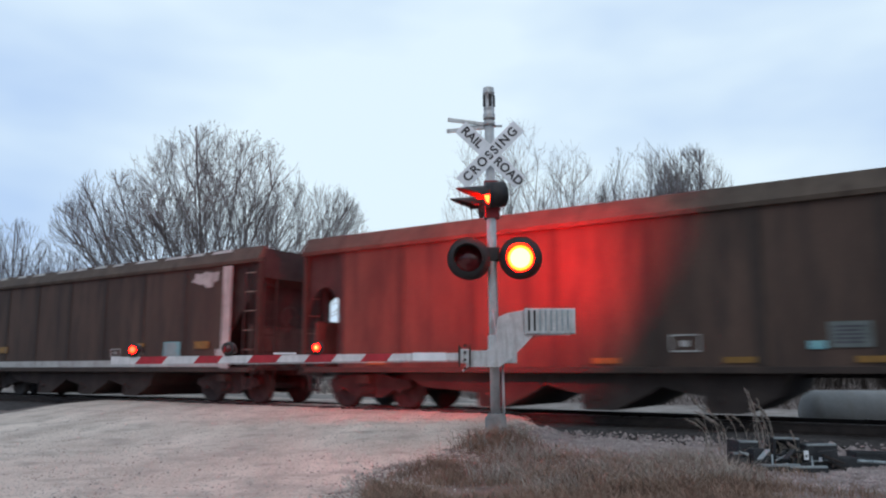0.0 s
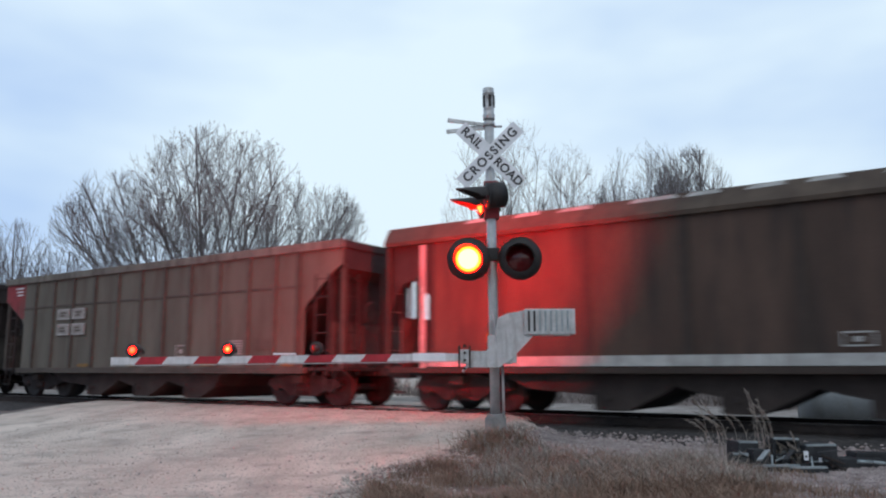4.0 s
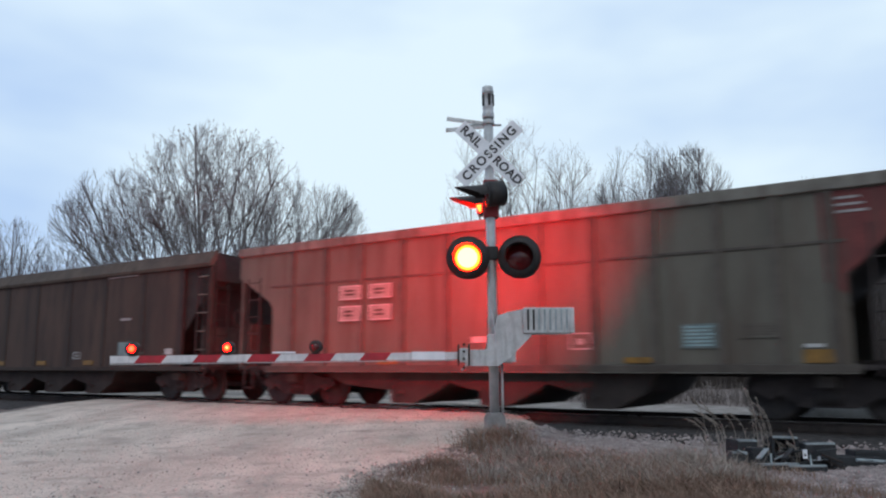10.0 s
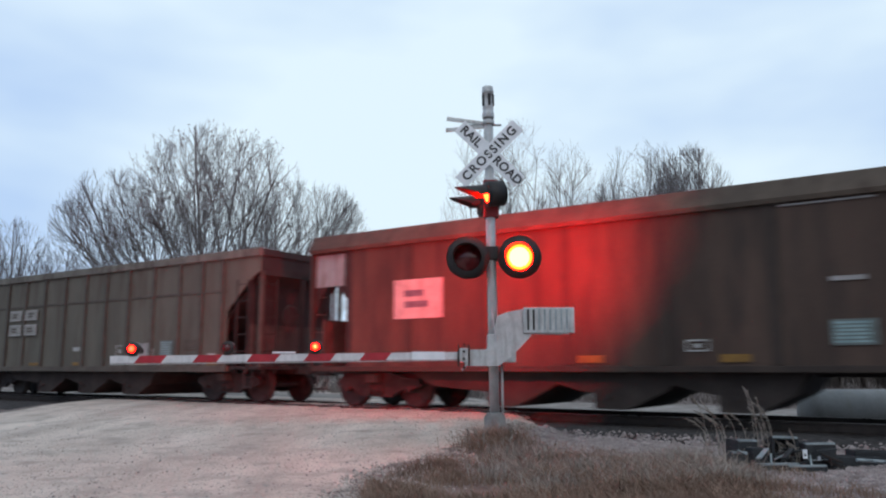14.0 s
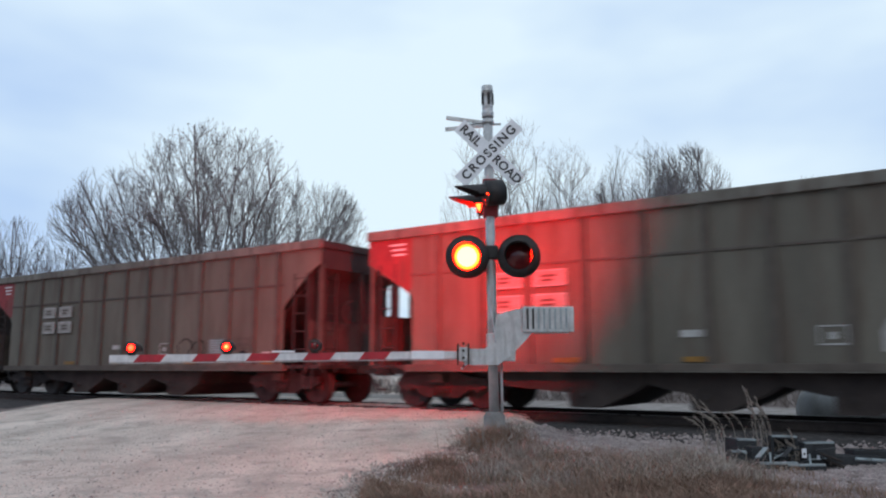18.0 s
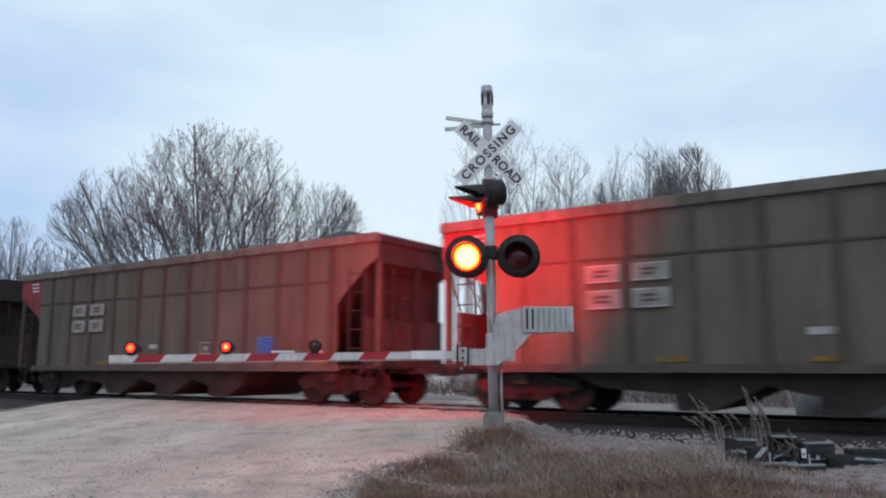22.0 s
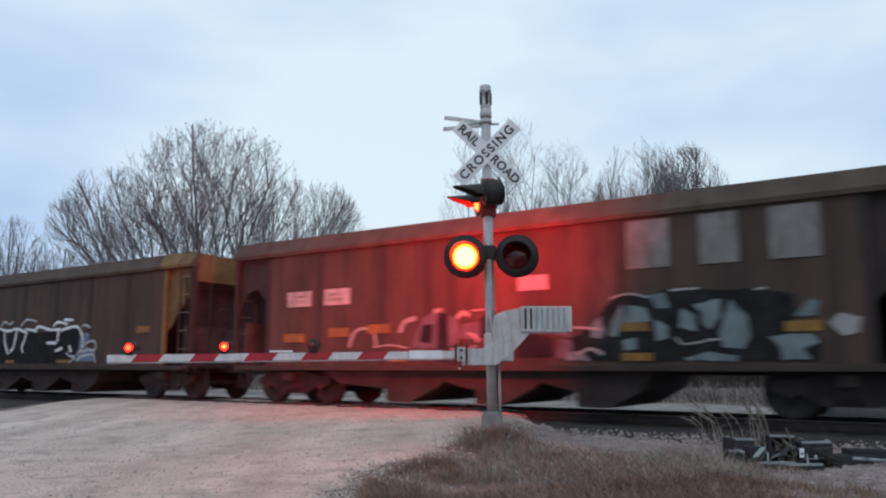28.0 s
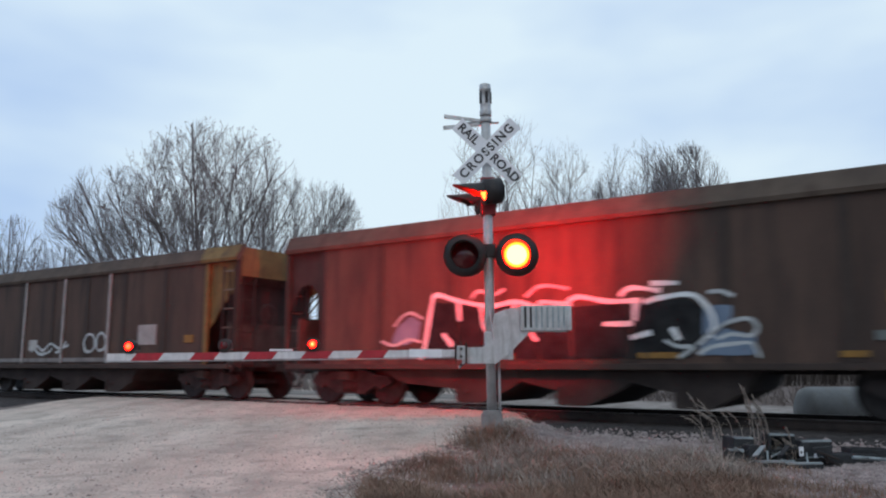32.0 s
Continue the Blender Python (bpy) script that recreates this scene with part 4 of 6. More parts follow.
def gate_lamp(x, lit, rear, name="gate_lamp"):
    z = arm_z(x) + 0.045
    lamp = part(name, box(-0.05, 0.05, -0.045, 0.045, 0, 0.02, 0.005), M_BLACK, gate, "small red gate lamp", at=pose(x, 0, z))
    r, hole = 0.084, 0.056
    face = math.sqrt(r * r - hole * hole)
    part("lamp_ring", lathe([(hole, -face - 0.008), (r + 0.006, -face - 0.008), (r + 0.006, face + 0.008), (hole, face + 0.008), (hole, face), (r + 0.003, face), (r + 0.003, -face), (hole, -face), (hole, -face - 0.008)], 20), M_BLACK, lamp, at=pose(0, 0, 0.02 + r))
    # Added tunnel, longer below to keep the rear glow off the road.
    bm = bmesh.new()
    rows = []
    for k in range(20):
        a = 2 * math.pi * k / 20
        out = 0.14 * (1 - 0.75 * math.sin(a))
        rows.append([bm.verts.new((rr * math.cos(a), face + yy, rr * math.sin(a))) for rr, yy in ((hole + 0.002, 0.009), (hole + 0.008, 0.009), (hole + 0.008, out), (hole + 0.002, out))])
    for p, q in zip(rows, rows[1:] + rows[:1]):
        for k in range(4):
            bm.faces.new((p[k], p[(k + 1) % 4], q[(k + 1) % 4], q[k]))
    bmesh.ops.recalc_face_normals(bm, faces=list(bm.faces))
    part("rear_tunnel", bm, M_BLACK, lamp, at=pose(0, 0, 0.02 + r))
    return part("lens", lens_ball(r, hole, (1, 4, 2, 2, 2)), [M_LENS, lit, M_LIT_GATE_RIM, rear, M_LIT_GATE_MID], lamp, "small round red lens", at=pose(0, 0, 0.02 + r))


# Each gate lamp also gets an added rear glow towards the train.
gate_lamp(-5.11, M_LIT_TIP, M_ADDED_TIP_REAR)
ARM_L = gate_lamp(-3.77, M_LIT_SMALL, M_ADDED_GATE_REAR)
ARM_R = gate_lamp(-2.53, M_LIT_SMALL, M_ADDED_GATE_REAR)

# ---- trees ----


class Wood:
    """Gathers tapered limbs into one mesh."""

    def __init__(self):
        self.v, self.f = [], []

    def limb(self, pts, r0, r1, n):
        base = len(self.v)
        m = len(pts)
        for i, p in enumerate(pts):
            d = (pts[min(i + 1, m - 1)] - pts[max(i - 1, 0)]).normalized()
            a = d.cross(Vector((0.3, 0.9, 0.1))).normalized()
            b = d.cross(a)
            r = r0 + (r1 - r0) * i / (m - 1)
            for k in range(n):
                w = 2 * math.pi * k / n
                self.v.append(tuple(p + a * r * math.cos(w) + b * r * math.sin(w)))
        for i in range(m - 1):
            for k in range(n):
                k2 = (k + 1) % n
                self.f.append((base + i * n + k, base + i * n + k2, base + (i + 1) * n + k2, base + (i + 1) * n + k))


def grow(wood, rng, p, d, length, r, level, levels, up, spread, kids, min_r, dome, tufted=0.0):
    segs = 8 if level == 0 else 5 if level < levels else 3
    pts = [p.copy()]
    q = p.copy()
    for i in range(segs):
        d = (d + Vector((rng.uniform(-1, 1), rng.uniform(-1, 1), rng.uniform(-0.6, 0.8))) * (0.06 if level == 0 else 0.2) + Vector((0, 0, up * (0.02 if level == 0 else 0.1)))).normalized()
        q = q + d * length / segs
        if abs((q.x - dome[3]) / dome[0]) ** 2.3 + abs(q.y / dome[0]) ** 2.3 + abs((q.z - dome[2]) / dome[1]) ** 2.3 > rng.uniform(0.85, 1.06) and q.z > dome[2] * 0.4:
            break
        pts.append(q.copy())
    if len(pts) < 2:
        return
    segs = len(pts) - 1
    tip = max(min_r, r * (0.35 if level < levels else 0.6))
    wood.limb(pts, r, tip, 6 if level == 0 else 4 if level == 1 else 3)
    if tufted and level >= levels - 1 and pts[-1].z > tufted:
        for k in range(2 if rng.random() < 0.3 else 0):
            e = pts[-1] + Vector((rng.uniform(-0.12, 0.12), rng.uniform(-0.12, 0.12), rng.uniform(-0.1, 0.16)))
            wood.limb([pts[-1], pts[-1].lerp(e, 0.5), e], 0.018, 0.01, 3)
    if level >= levels:
        return
    for k in range(kids[level]):
        t = rng.uniform(0.3 if level == 0 else 0.2, 1.0)
        i = min(int(t * segs), segs - 1)
        s = pts[i].lerp(pts[i + 1], t * segs - i)
        dd = (pts[i + 1] - pts[i]).normalized()
        side = Vector((rng.uniform(-1, 1), rng.uniform(-1, 1), rng.uniform(-0.35, 0.6)))
        nd = (dd + (side - dd * side.dot(dd)).normalized() * spread * rng.uniform(0.6, 1.25)).normalized()
        share_of = rng.uniform(0.22, 0.42) if level == 0 else rng.uniform(0.35, 0.6)
        grow(wood, rng, s, nd, length * share_of * (1.2 - 0.4 * t), max(min_r, r * rng.uniform(0.34, 0.5) * (1.1 - 0.3 * t)), level + 1, levels, up, spread, kids, min_r, dome, tufted)


def tree(at, tall, wide, stems, lean, kids, seed, label, material=M_BARK, group="", spread=0.5, up=1.0, trunk_r=0.16, min_r=0.007, levels=3, trunk_h=0.9, skew=0.0, tufted=0.0):
    """A bare tree: stems fan out from a short trunk and fork into twigs within a rounded crown, wide metres to each side."""
    rng = random.Random(seed)
    ob = thing("tree", label, "tree", group, at=pose(*at))
    bole = Wood()
    bole.limb([Vector((0, 0, -0.3)), Vector((0.02, 0, trunk_h * 0.5)), Vector((0, 0.02, trunk_h))], trunk_r * 1.5, trunk_r * 1.1, 8)
    t = new("trunk", raw_mesh("trunk", bole.v, bole.f, material, True))
    t.parent = ob
    w = Wood()
    dome = (wide, tall * 0.5, tall * 0.5, skew)
    for k in range(stems):
        a = 2.4 * k + rng.uniform(-0.4, 0.4)
        ln = lean * math.sqrt((k + 0.3) / stems)
        d = Vector((math.cos(a) * ln + skew / tall * 2, math.sin(a) * ln, 1)).normalized()
        grow(w, rng, Vector((0, 0, trunk_h * 0.9)), d, (tall - trunk_h) * 1.3, trunk_r * rng.uniform(0.45, 0.75), 0, levels, up, spread, kids, min_r, dome, tufted)
    c = new("crown", raw_mesh("crown", w.v, w.f, material))
    c.parent = ob
    tagged(c, "bare twiggy crown")
    return ob


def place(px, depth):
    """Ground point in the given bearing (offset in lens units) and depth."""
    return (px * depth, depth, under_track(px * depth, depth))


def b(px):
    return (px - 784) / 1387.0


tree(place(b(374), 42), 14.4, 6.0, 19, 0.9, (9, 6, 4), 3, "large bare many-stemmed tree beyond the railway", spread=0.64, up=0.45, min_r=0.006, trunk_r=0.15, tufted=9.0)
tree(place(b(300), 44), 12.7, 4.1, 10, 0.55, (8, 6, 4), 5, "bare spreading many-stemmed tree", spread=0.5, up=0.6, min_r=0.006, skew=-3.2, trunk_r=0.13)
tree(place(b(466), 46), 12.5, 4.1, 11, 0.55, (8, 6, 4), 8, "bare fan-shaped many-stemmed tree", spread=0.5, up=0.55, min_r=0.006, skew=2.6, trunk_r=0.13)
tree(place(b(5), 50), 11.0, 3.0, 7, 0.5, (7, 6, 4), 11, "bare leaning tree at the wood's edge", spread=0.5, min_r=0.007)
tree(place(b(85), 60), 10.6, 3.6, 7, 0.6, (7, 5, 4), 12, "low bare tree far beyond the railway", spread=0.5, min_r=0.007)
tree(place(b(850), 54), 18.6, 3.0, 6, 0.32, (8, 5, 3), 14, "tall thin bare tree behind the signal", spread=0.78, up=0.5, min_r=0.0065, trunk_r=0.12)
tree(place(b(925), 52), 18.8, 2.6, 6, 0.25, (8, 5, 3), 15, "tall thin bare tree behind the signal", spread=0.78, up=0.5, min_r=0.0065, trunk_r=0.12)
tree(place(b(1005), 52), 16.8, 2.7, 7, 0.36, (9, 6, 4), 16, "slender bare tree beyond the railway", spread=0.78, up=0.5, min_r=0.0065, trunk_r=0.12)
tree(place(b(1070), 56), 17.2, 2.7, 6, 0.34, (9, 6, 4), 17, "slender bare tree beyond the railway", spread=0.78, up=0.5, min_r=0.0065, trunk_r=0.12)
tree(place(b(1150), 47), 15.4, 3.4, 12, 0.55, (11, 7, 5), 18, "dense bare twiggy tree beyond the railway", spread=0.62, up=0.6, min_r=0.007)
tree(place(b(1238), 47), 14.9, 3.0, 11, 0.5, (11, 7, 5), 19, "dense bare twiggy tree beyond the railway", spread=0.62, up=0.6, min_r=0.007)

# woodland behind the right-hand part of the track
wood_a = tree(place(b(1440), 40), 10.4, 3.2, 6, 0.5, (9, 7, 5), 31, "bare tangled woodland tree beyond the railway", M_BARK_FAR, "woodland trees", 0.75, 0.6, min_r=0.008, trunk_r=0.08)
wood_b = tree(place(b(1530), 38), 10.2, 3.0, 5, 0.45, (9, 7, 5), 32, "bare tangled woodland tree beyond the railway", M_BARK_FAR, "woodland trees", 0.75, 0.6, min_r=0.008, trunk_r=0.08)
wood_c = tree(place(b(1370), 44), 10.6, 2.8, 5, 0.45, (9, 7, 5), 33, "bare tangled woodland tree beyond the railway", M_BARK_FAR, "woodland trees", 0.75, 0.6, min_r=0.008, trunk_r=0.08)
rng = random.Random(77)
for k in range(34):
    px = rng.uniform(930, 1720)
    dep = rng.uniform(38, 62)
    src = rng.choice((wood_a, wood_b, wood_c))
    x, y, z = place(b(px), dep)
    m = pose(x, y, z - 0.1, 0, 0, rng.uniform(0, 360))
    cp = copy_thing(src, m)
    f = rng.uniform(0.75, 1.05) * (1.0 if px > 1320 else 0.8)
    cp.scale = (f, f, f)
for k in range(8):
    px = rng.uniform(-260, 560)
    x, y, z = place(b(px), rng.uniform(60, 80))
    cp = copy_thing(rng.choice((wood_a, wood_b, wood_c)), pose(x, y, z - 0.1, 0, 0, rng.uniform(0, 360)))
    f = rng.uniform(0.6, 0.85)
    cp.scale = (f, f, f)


def brush(name, label, count, spots, tall, seed, material=M_BRUSH):
    """Leafless undergrowth: thin leaning sticks with side twigs."""
    rng = random.Random(seed)
    w = Wood()
    for _ in range(count):
        x, y = spots(rng)
        p = Vector((x, y, under_track(x, y) - 0.05))
        h = tall * rng.uniform(0.4, 1.1)
        d = Vector((rng.uniform(-0.4, 0.4), rng.uniform(-0.4, 0.4), 1)).normalized()
        q = p + d * h * 0.5 + Vector((rng.uniform(-0.2, 0.2), rng.uniform(-0.2, 0.2), 0))
        e = q + (d + Vector((rng.uniform(-0.4, 0.4), rng.uniform(-0.4, 0.4), 0))).normalized() * h * 0.5
        w.limb([p, q, e], rng.uniform(0.012, 0.03), 0.006, 3)
        for _ in range(5):
            s = p.lerp(q, rng.uniform(0.3, 1)) if rng.random() < 0.5 else q.lerp(e, rng.uniform(0, 0.9))
            w.limb([s, s + Vector((rng.uniform(-1, 1), rng.uniform(-1, 1), rng.uniform(0.1, 1))) * h * 0.22], 0.009, 0.005, 3)
    ob = new(name, raw_mesh(name, w.v, w.f, material))
    return tagged(ob, label, "brush", kind="stuff")


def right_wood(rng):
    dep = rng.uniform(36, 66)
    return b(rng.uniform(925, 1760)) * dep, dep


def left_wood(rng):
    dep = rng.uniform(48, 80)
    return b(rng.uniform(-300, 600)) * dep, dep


def lot_edge(rng):
    p = ACROSS * (TRACK + rng.triangular(8.6, 13.0, 9.6)) + ALONG * rng.uniform(-45, 12)
    return p.x, p.y


brush("brush_strip", "pale dead undergrowth along the gravel strip", 3200, lot_edge, 0.7, 7, M_STRAW)
brush("brush_wood", "leafless brown undergrowth of the woodland", 9500, right_wood, 5.0, 5)
brush("brush_far", "leafless undergrowth below the trees", 1800, left_wood, 3.0, 6)

# ---- roadside things ----
tank = thing("storage_tank", "pale grey horizontal steel tank on the ground", "tank", at=pose(10.5, 17.5, -0.11, 0, 0, 2))
part("shell", lathe([(0, -2.6), (0.44, -2.585), (0.49, -2.56), (0.5, -2.5), (0.5, 2.35), (0.46, 2.47), (0.3, 2.57), (0, 2.6)], 32), M_TANK, tank, at=pose(0, 0, 0.02, 0, 0, 90))
for x in (-1.6, 1.6):
    part("saddle", box(x - 0.12, x + 0.12, -0.42, 0.42, -0.62, -0.28, 0.01), M_CONCRETE, tank)

pile = thing("scrap_stack", "low stack of dark track hardware with pale edges", "scrap pile", at=pose(4.25, 9.8, height(4.25, 9.8)))


def scrap_box(x0, x1, y0, y1, z0, z1, tilt, rim=True, open_front=False):
    """A dark steel tray or box; its upper front edge carries a pale strip."""
    bm = bmesh.new()
    if open_front:
        for a, c in ((x0, x0 + 0.035), (x1 - 0.035, x1)):
            bm_box(bm, a, c, y0, y1, z0, z1 - 0.03)
        bm_box(bm, x0, x1, y0, y1, z1 - 0.03, z1)
        bm_box(bm, x0 + 0.035, x1 - 0.035, y1 - 0.02, y1, z0, z1 - 0.03)
    else:
        bm = box(x0, x1, y0, y1, z0, z1, 0.012)
    bx = part("dark_box", bm, M_CRATE, pile, at=pose(0, 0, 0, 0, random.uniform(-2, 2), tilt))
    if rim:
        part("pale_edge", box(x0 + 0.01, x1 - 0.015, y0 - 0.012, y0 + 0.05, z1 - 0.012, z1 + 0.012, 0.003), M_EDGE, bx)


scrap_box(-0.60, -0.34, 0.12, 0.45, 0.0, 0.31, 6)
scrap_box(-0.70, -0.50, -0.12, 0.14, 0.0, 0.19, -8)
scrap_box(-0.50, -0.30, -0.02, 0.16, 0.0, 0.24, 10, rim=False)
scrap_box(-0.17, 0.16, 0.10, 0.42, 0.06, 0.36, -3, open_front=True)
scrap_box(0.19, 0.58, -0.04, 0.36, 0.0, 0.29, 2)
scrap_box(-0.33, -0.2, 0.06, 0.3, 0.0, 0.16, 0, rim=False)
scrap_box(-0.12, 0.12, 0.0, 0.14, 0.0, 0.13, 12, rim=False)
scrap_box(-0.50, -0.02, -0.30, -0.12, 0.0, 0.085, 3)
scrap_box(-0.14, 0.32, -0.34, -0.17, 0.0, 0.065, -4)
scrap_box(0.66, 1.25, 0.12, 0.4, 0.0, 0.13, 3, rim=False)
scrap_box(0.95, 1.5, 0.32, 0.6, 0.0, 0.2, -2, rim=False)
for k in range(5):
    x = -0.56 + 0.24 * k
    part("steel_bar", tube((x, -0.24, 0.05), (x + 0.1, 0.0, 0.12 + 0.05 * (k % 2)), 0.013, n=6), M_EDGE if k % 2 else M_RAIL, pile)
bits = random.Random(17)
for k in range(22):
    x, y, w = bits.uniform(-0.62, 0.55), bits.uniform(-0.3, 0.3), bits.uniform(0.05, 0.16)
    at = pose(x, y, bits.uniform(0.06, 0.24), bits.uniform(-25, 25), bits.uniform(-30, 30), bits.uniform(-40, 40))
    part("steel_plate", box(-w, w, -0.035, 0.035, -0.008, 0.008, 0.003), bits.choice((M_EDGE, M_CRATE, M_RAIL)), pile, at=at)
for k, (x, z) in enumerate(((0.14, 0.12), (0.32, 0.1))):
    tg = part("tag", box(x, x + (0.055 if k == 0 else 0.035), -0.075, -0.065, z, z + (0.11 if k == 0 else 0.05)), M_SIGN, pile, "small white tag")
    if k == 0:
        part("tag_hole", box(x + 0.016, x + 0.036, -0.078, -0.0755, z + 0.03, z + 0.06), M_BLACK, tg)
part("tie_offcut", box(-1.25, -0.85, 0.12, 0.3, 0.0, 0.06, 0.015), M_TIE, pile, "dark weathered board")
hose = thing("white_pipe", "white plastic pipe lying on the ballast", "pipe", at=pose(5.35, 9.75, height(5.35, 9.75) + 0.05))
bm = bmesh.new()
pts = [Vector((-0.3 + 0.2 * k, 0.02 * math.sin(k), 0.05 * math.sin(0.35 * k + 2.2) + 0.02)) for k in range(8)]
for p, q in zip(pts, pts[1:]):
    bm_tube(bm, p, q, 0.022, n=8)
part("pipe_run", bm, M_EDGE, hose)


def grass(name, label, count, spots, tall, seed, material):
    rng = random.Random(seed)
    vs, fs = [], []
    for _ in range(count):
        x, y, f = spots(rng)
        z = height(x, y) - 0.01
        h = tall * f * rng.uniform(0.5, 1.2)
        a = rng.uniform(0, math.pi)
        wx, wy = math.cos(a) * 0.0036, math.sin(a) * 0.0036
        lx, ly = rng.gauss(-0.1, 0.6) * h, rng.gauss(0, 0.6) * h
        k = len(vs)
        vs += [(x - wx, y - wy, z), (x + wx, y + wy, z), (x + lx * 0.35 + wx * 0.8, y + ly * 0.35 + wy * 0.8, z + h * 0.6), (x + lx * 0.35 - wx * 0.8, y + ly * 0.35 - wy * 0.8, z + h * 0.6), (x + lx, y + ly, z + h * rng.uniform(0.75, 1))]
        fs += [(k, k + 1, k + 2, k + 3), (k + 3, k + 2, k + 4)]
    ob = new(name, raw_mesh(name, vs, fs, material))
    return tagged(ob, label, "grass", kind="stuff")


def verge(rng):
    while True:
        y = rng.uniform(6.0, 11.6)
        x = rng.uniform(road_edge(y) + 0.1, 4.2)
        dens = smooth(-0.25, 0.45, noise.noise(Vector((x * 1.1, y * 1.1, 0))) + 0.12 + 0.25 * smooth(0.2, 1.5, x)) * (1 - 0.8 * smooth(2.6, 3.7, x - 0.1 * (y - 7))) * (1 - 0.92 * smooth(9.2, 10.6, y))
        if rng.random() < dens:
            return x, y, 0.5 + 0.6 * dens


def mast_tuft(rng):
    return MX + rng.gauss(-0.02, 0.22), MY + rng.gauss(-0.62, 0.2), rng.uniform(0.4, 1.0)


grass("verge_grass", "matted dead brown grass beside the road", 23000, verge, 0.2, 3, M_GRASS)


def tufts(rng):
    cx, cy = rng.choice(TUFTS)
    return cx + rng.gauss(0, 0.2), cy + rng.gauss(0, 0.15), rng.uniform(0.5, 1.0)


tuft_rng = random.Random(21)
TUFTS = [(tuft_rng.uniform(0.6, 3.2), tuft_rng.uniform(7.6, 10.2)) for _ in range(30)]
grass("tall_grass", "wispy pale tufts of dead grass", 5200, tufts, 0.34, 5, M_WEED)
grass("mast_grass", "dead grass tuft round the signal's foot", 1700, mast_tuft, 0.36, 4, M_GRASS)


def weed(x, y, tall, bend, seed):
    """A dry stalk that arches over by bend times its height, with narrow leaves and a drooping feathery head."""
    rng = random.Random(seed)
    ob = thing("weed", "tall dry straw-coloured weed stalk with a drooping head", "weed", "dry weeds", at=pose(x, y, height(x, y)))
    w, heads, leaves = Wood(), Wood(), Wood()
    sway = rng.uniform(-0.12, 0.12) * tall
    pts = [Vector((-bend * tall * t ** 4.0, sway * t * t, -0.03 + tall * (t - 0.3 * abs(bend) * t ** 5))) for t in (0, 0.2, 0.4, 0.6, 0.75, 0.88, 1.0)]
    w.limb(pts, 0.005, 0.0028, 4)
    tip = (pts[-1] - pts[-2]).normalized()
    for _ in range(34):
        s = pts[4].lerp(pts[5], rng.random()) if rng.random() < 0.4 else pts[5].lerp(pts[6], rng.uniform(0, 1.15))
        heads.limb([s, s + tip * rng.uniform(0.02, 0.06) + Vector((rng.uniform(-0.022, 0.022), rng.uniform(-0.022, 0.022), rng.uniform(-0.03, 0.012)))], 0.0042, 0.002, 3)
    for k in range(5):
        s = pts[1].lerp(pts[3], rng.random())
        o = Vector((rng.uniform(-0.16, 0.1), rng.uniform(-0.08, 0.08), 0))
        leaves.limb([s, s + o * 0.5 + Vector((0, 0, 0.07)), s + o + Vector((0, 0, rng.uniform(-0.06, 0.06)))], 0.0045, 0.0015, 3)
    for nm, ww in (("stalk", w), ("seed_head", heads), ("dry_leaves", leaves)):
        o = new(nm, raw_mesh(nm, ww.v, ww.f, M_WEED))
        o.parent = ob
        if nm != "stalk":
            tagged(o, "feathery drooping seed head" if nm == "seed_head" else "narrow withered leaves", kind="stuff")


rng = random.Random(9)
# one clump arches over towards the road, the other stands by the scrap
for k in range(10):
    weed(3.42 + 0.045 * k + rng.uniform(-0.04, 0.04), 10.3 + rng.uniform(-0.25, 0.35), rng.uniform(0.62, 0.92), rng.uniform(0.16, 0.42), 50 + k)
for k in range(9):
    weed(4.12 + rng.uniform(-0.1, 0.12), 10.15 + rng.uniform(-0.2, 0.25), rng.uniform(0.65, 0.98), rng.uniform(0.05, 0.22), 70 + k)
for k in range(6):
    weed(4.3 + rng.uniform(-0.1, 0.16), 10.0 + rng.uniform(-0.2, 0.25), rng.uniform(0.3, 0.5), rng.uniform(-0.1, 0.4), 100 + k)
for k in range(12):
    weed(MX + rng.uniform(-0.4, 0.4), MY - rng.uniform(0.5, 1.0), rng.uniform(0.2, 0.34), rng.uniform(-0.3, 0.5), 80 + k)


def stones(name, label, count, spots, lo, hi, seed, material):
    rng = random.Random(seed)
    vs, fs = [], []
    octa = [(1, 0, 0), (0, 1, 0), (-1, 0, 0), (0, -1, 0), (0, 0, 1), (0, 0, -0.6)]
    tri = [(0, 1, 4), (1, 2, 4), (2, 3, 4), (3, 0, 4), (1, 0, 5), (2, 1, 5), (3, 2, 5), (0, 3, 5)]
    for _ in range(count):
        x, y, z = spots(rng)
        r = rng.uniform(lo, hi)
        k = len(vs)
        a = rng.uniform(0, 6.28)
        ca, sa = math.cos(a), math.sin(a)
        for ox, oy, oz in octa:
            jx, jy, jz = ox * r * rng.uniform(0.6, 1.3), oy * r * rng.uniform(0.6, 1.3), oz * r * rng.uniform(0.5, 1.0)
            vs.append((x + jx * ca - jy * sa, y + jx * sa + jy * ca, z + jz))
        fs += [(k + i, k + j, k + m) for i, j, m in tri]
    ob = new(name, raw_mesh(name, vs, fs, material))
    return tagged(ob, label, "stones", kind="stuff")


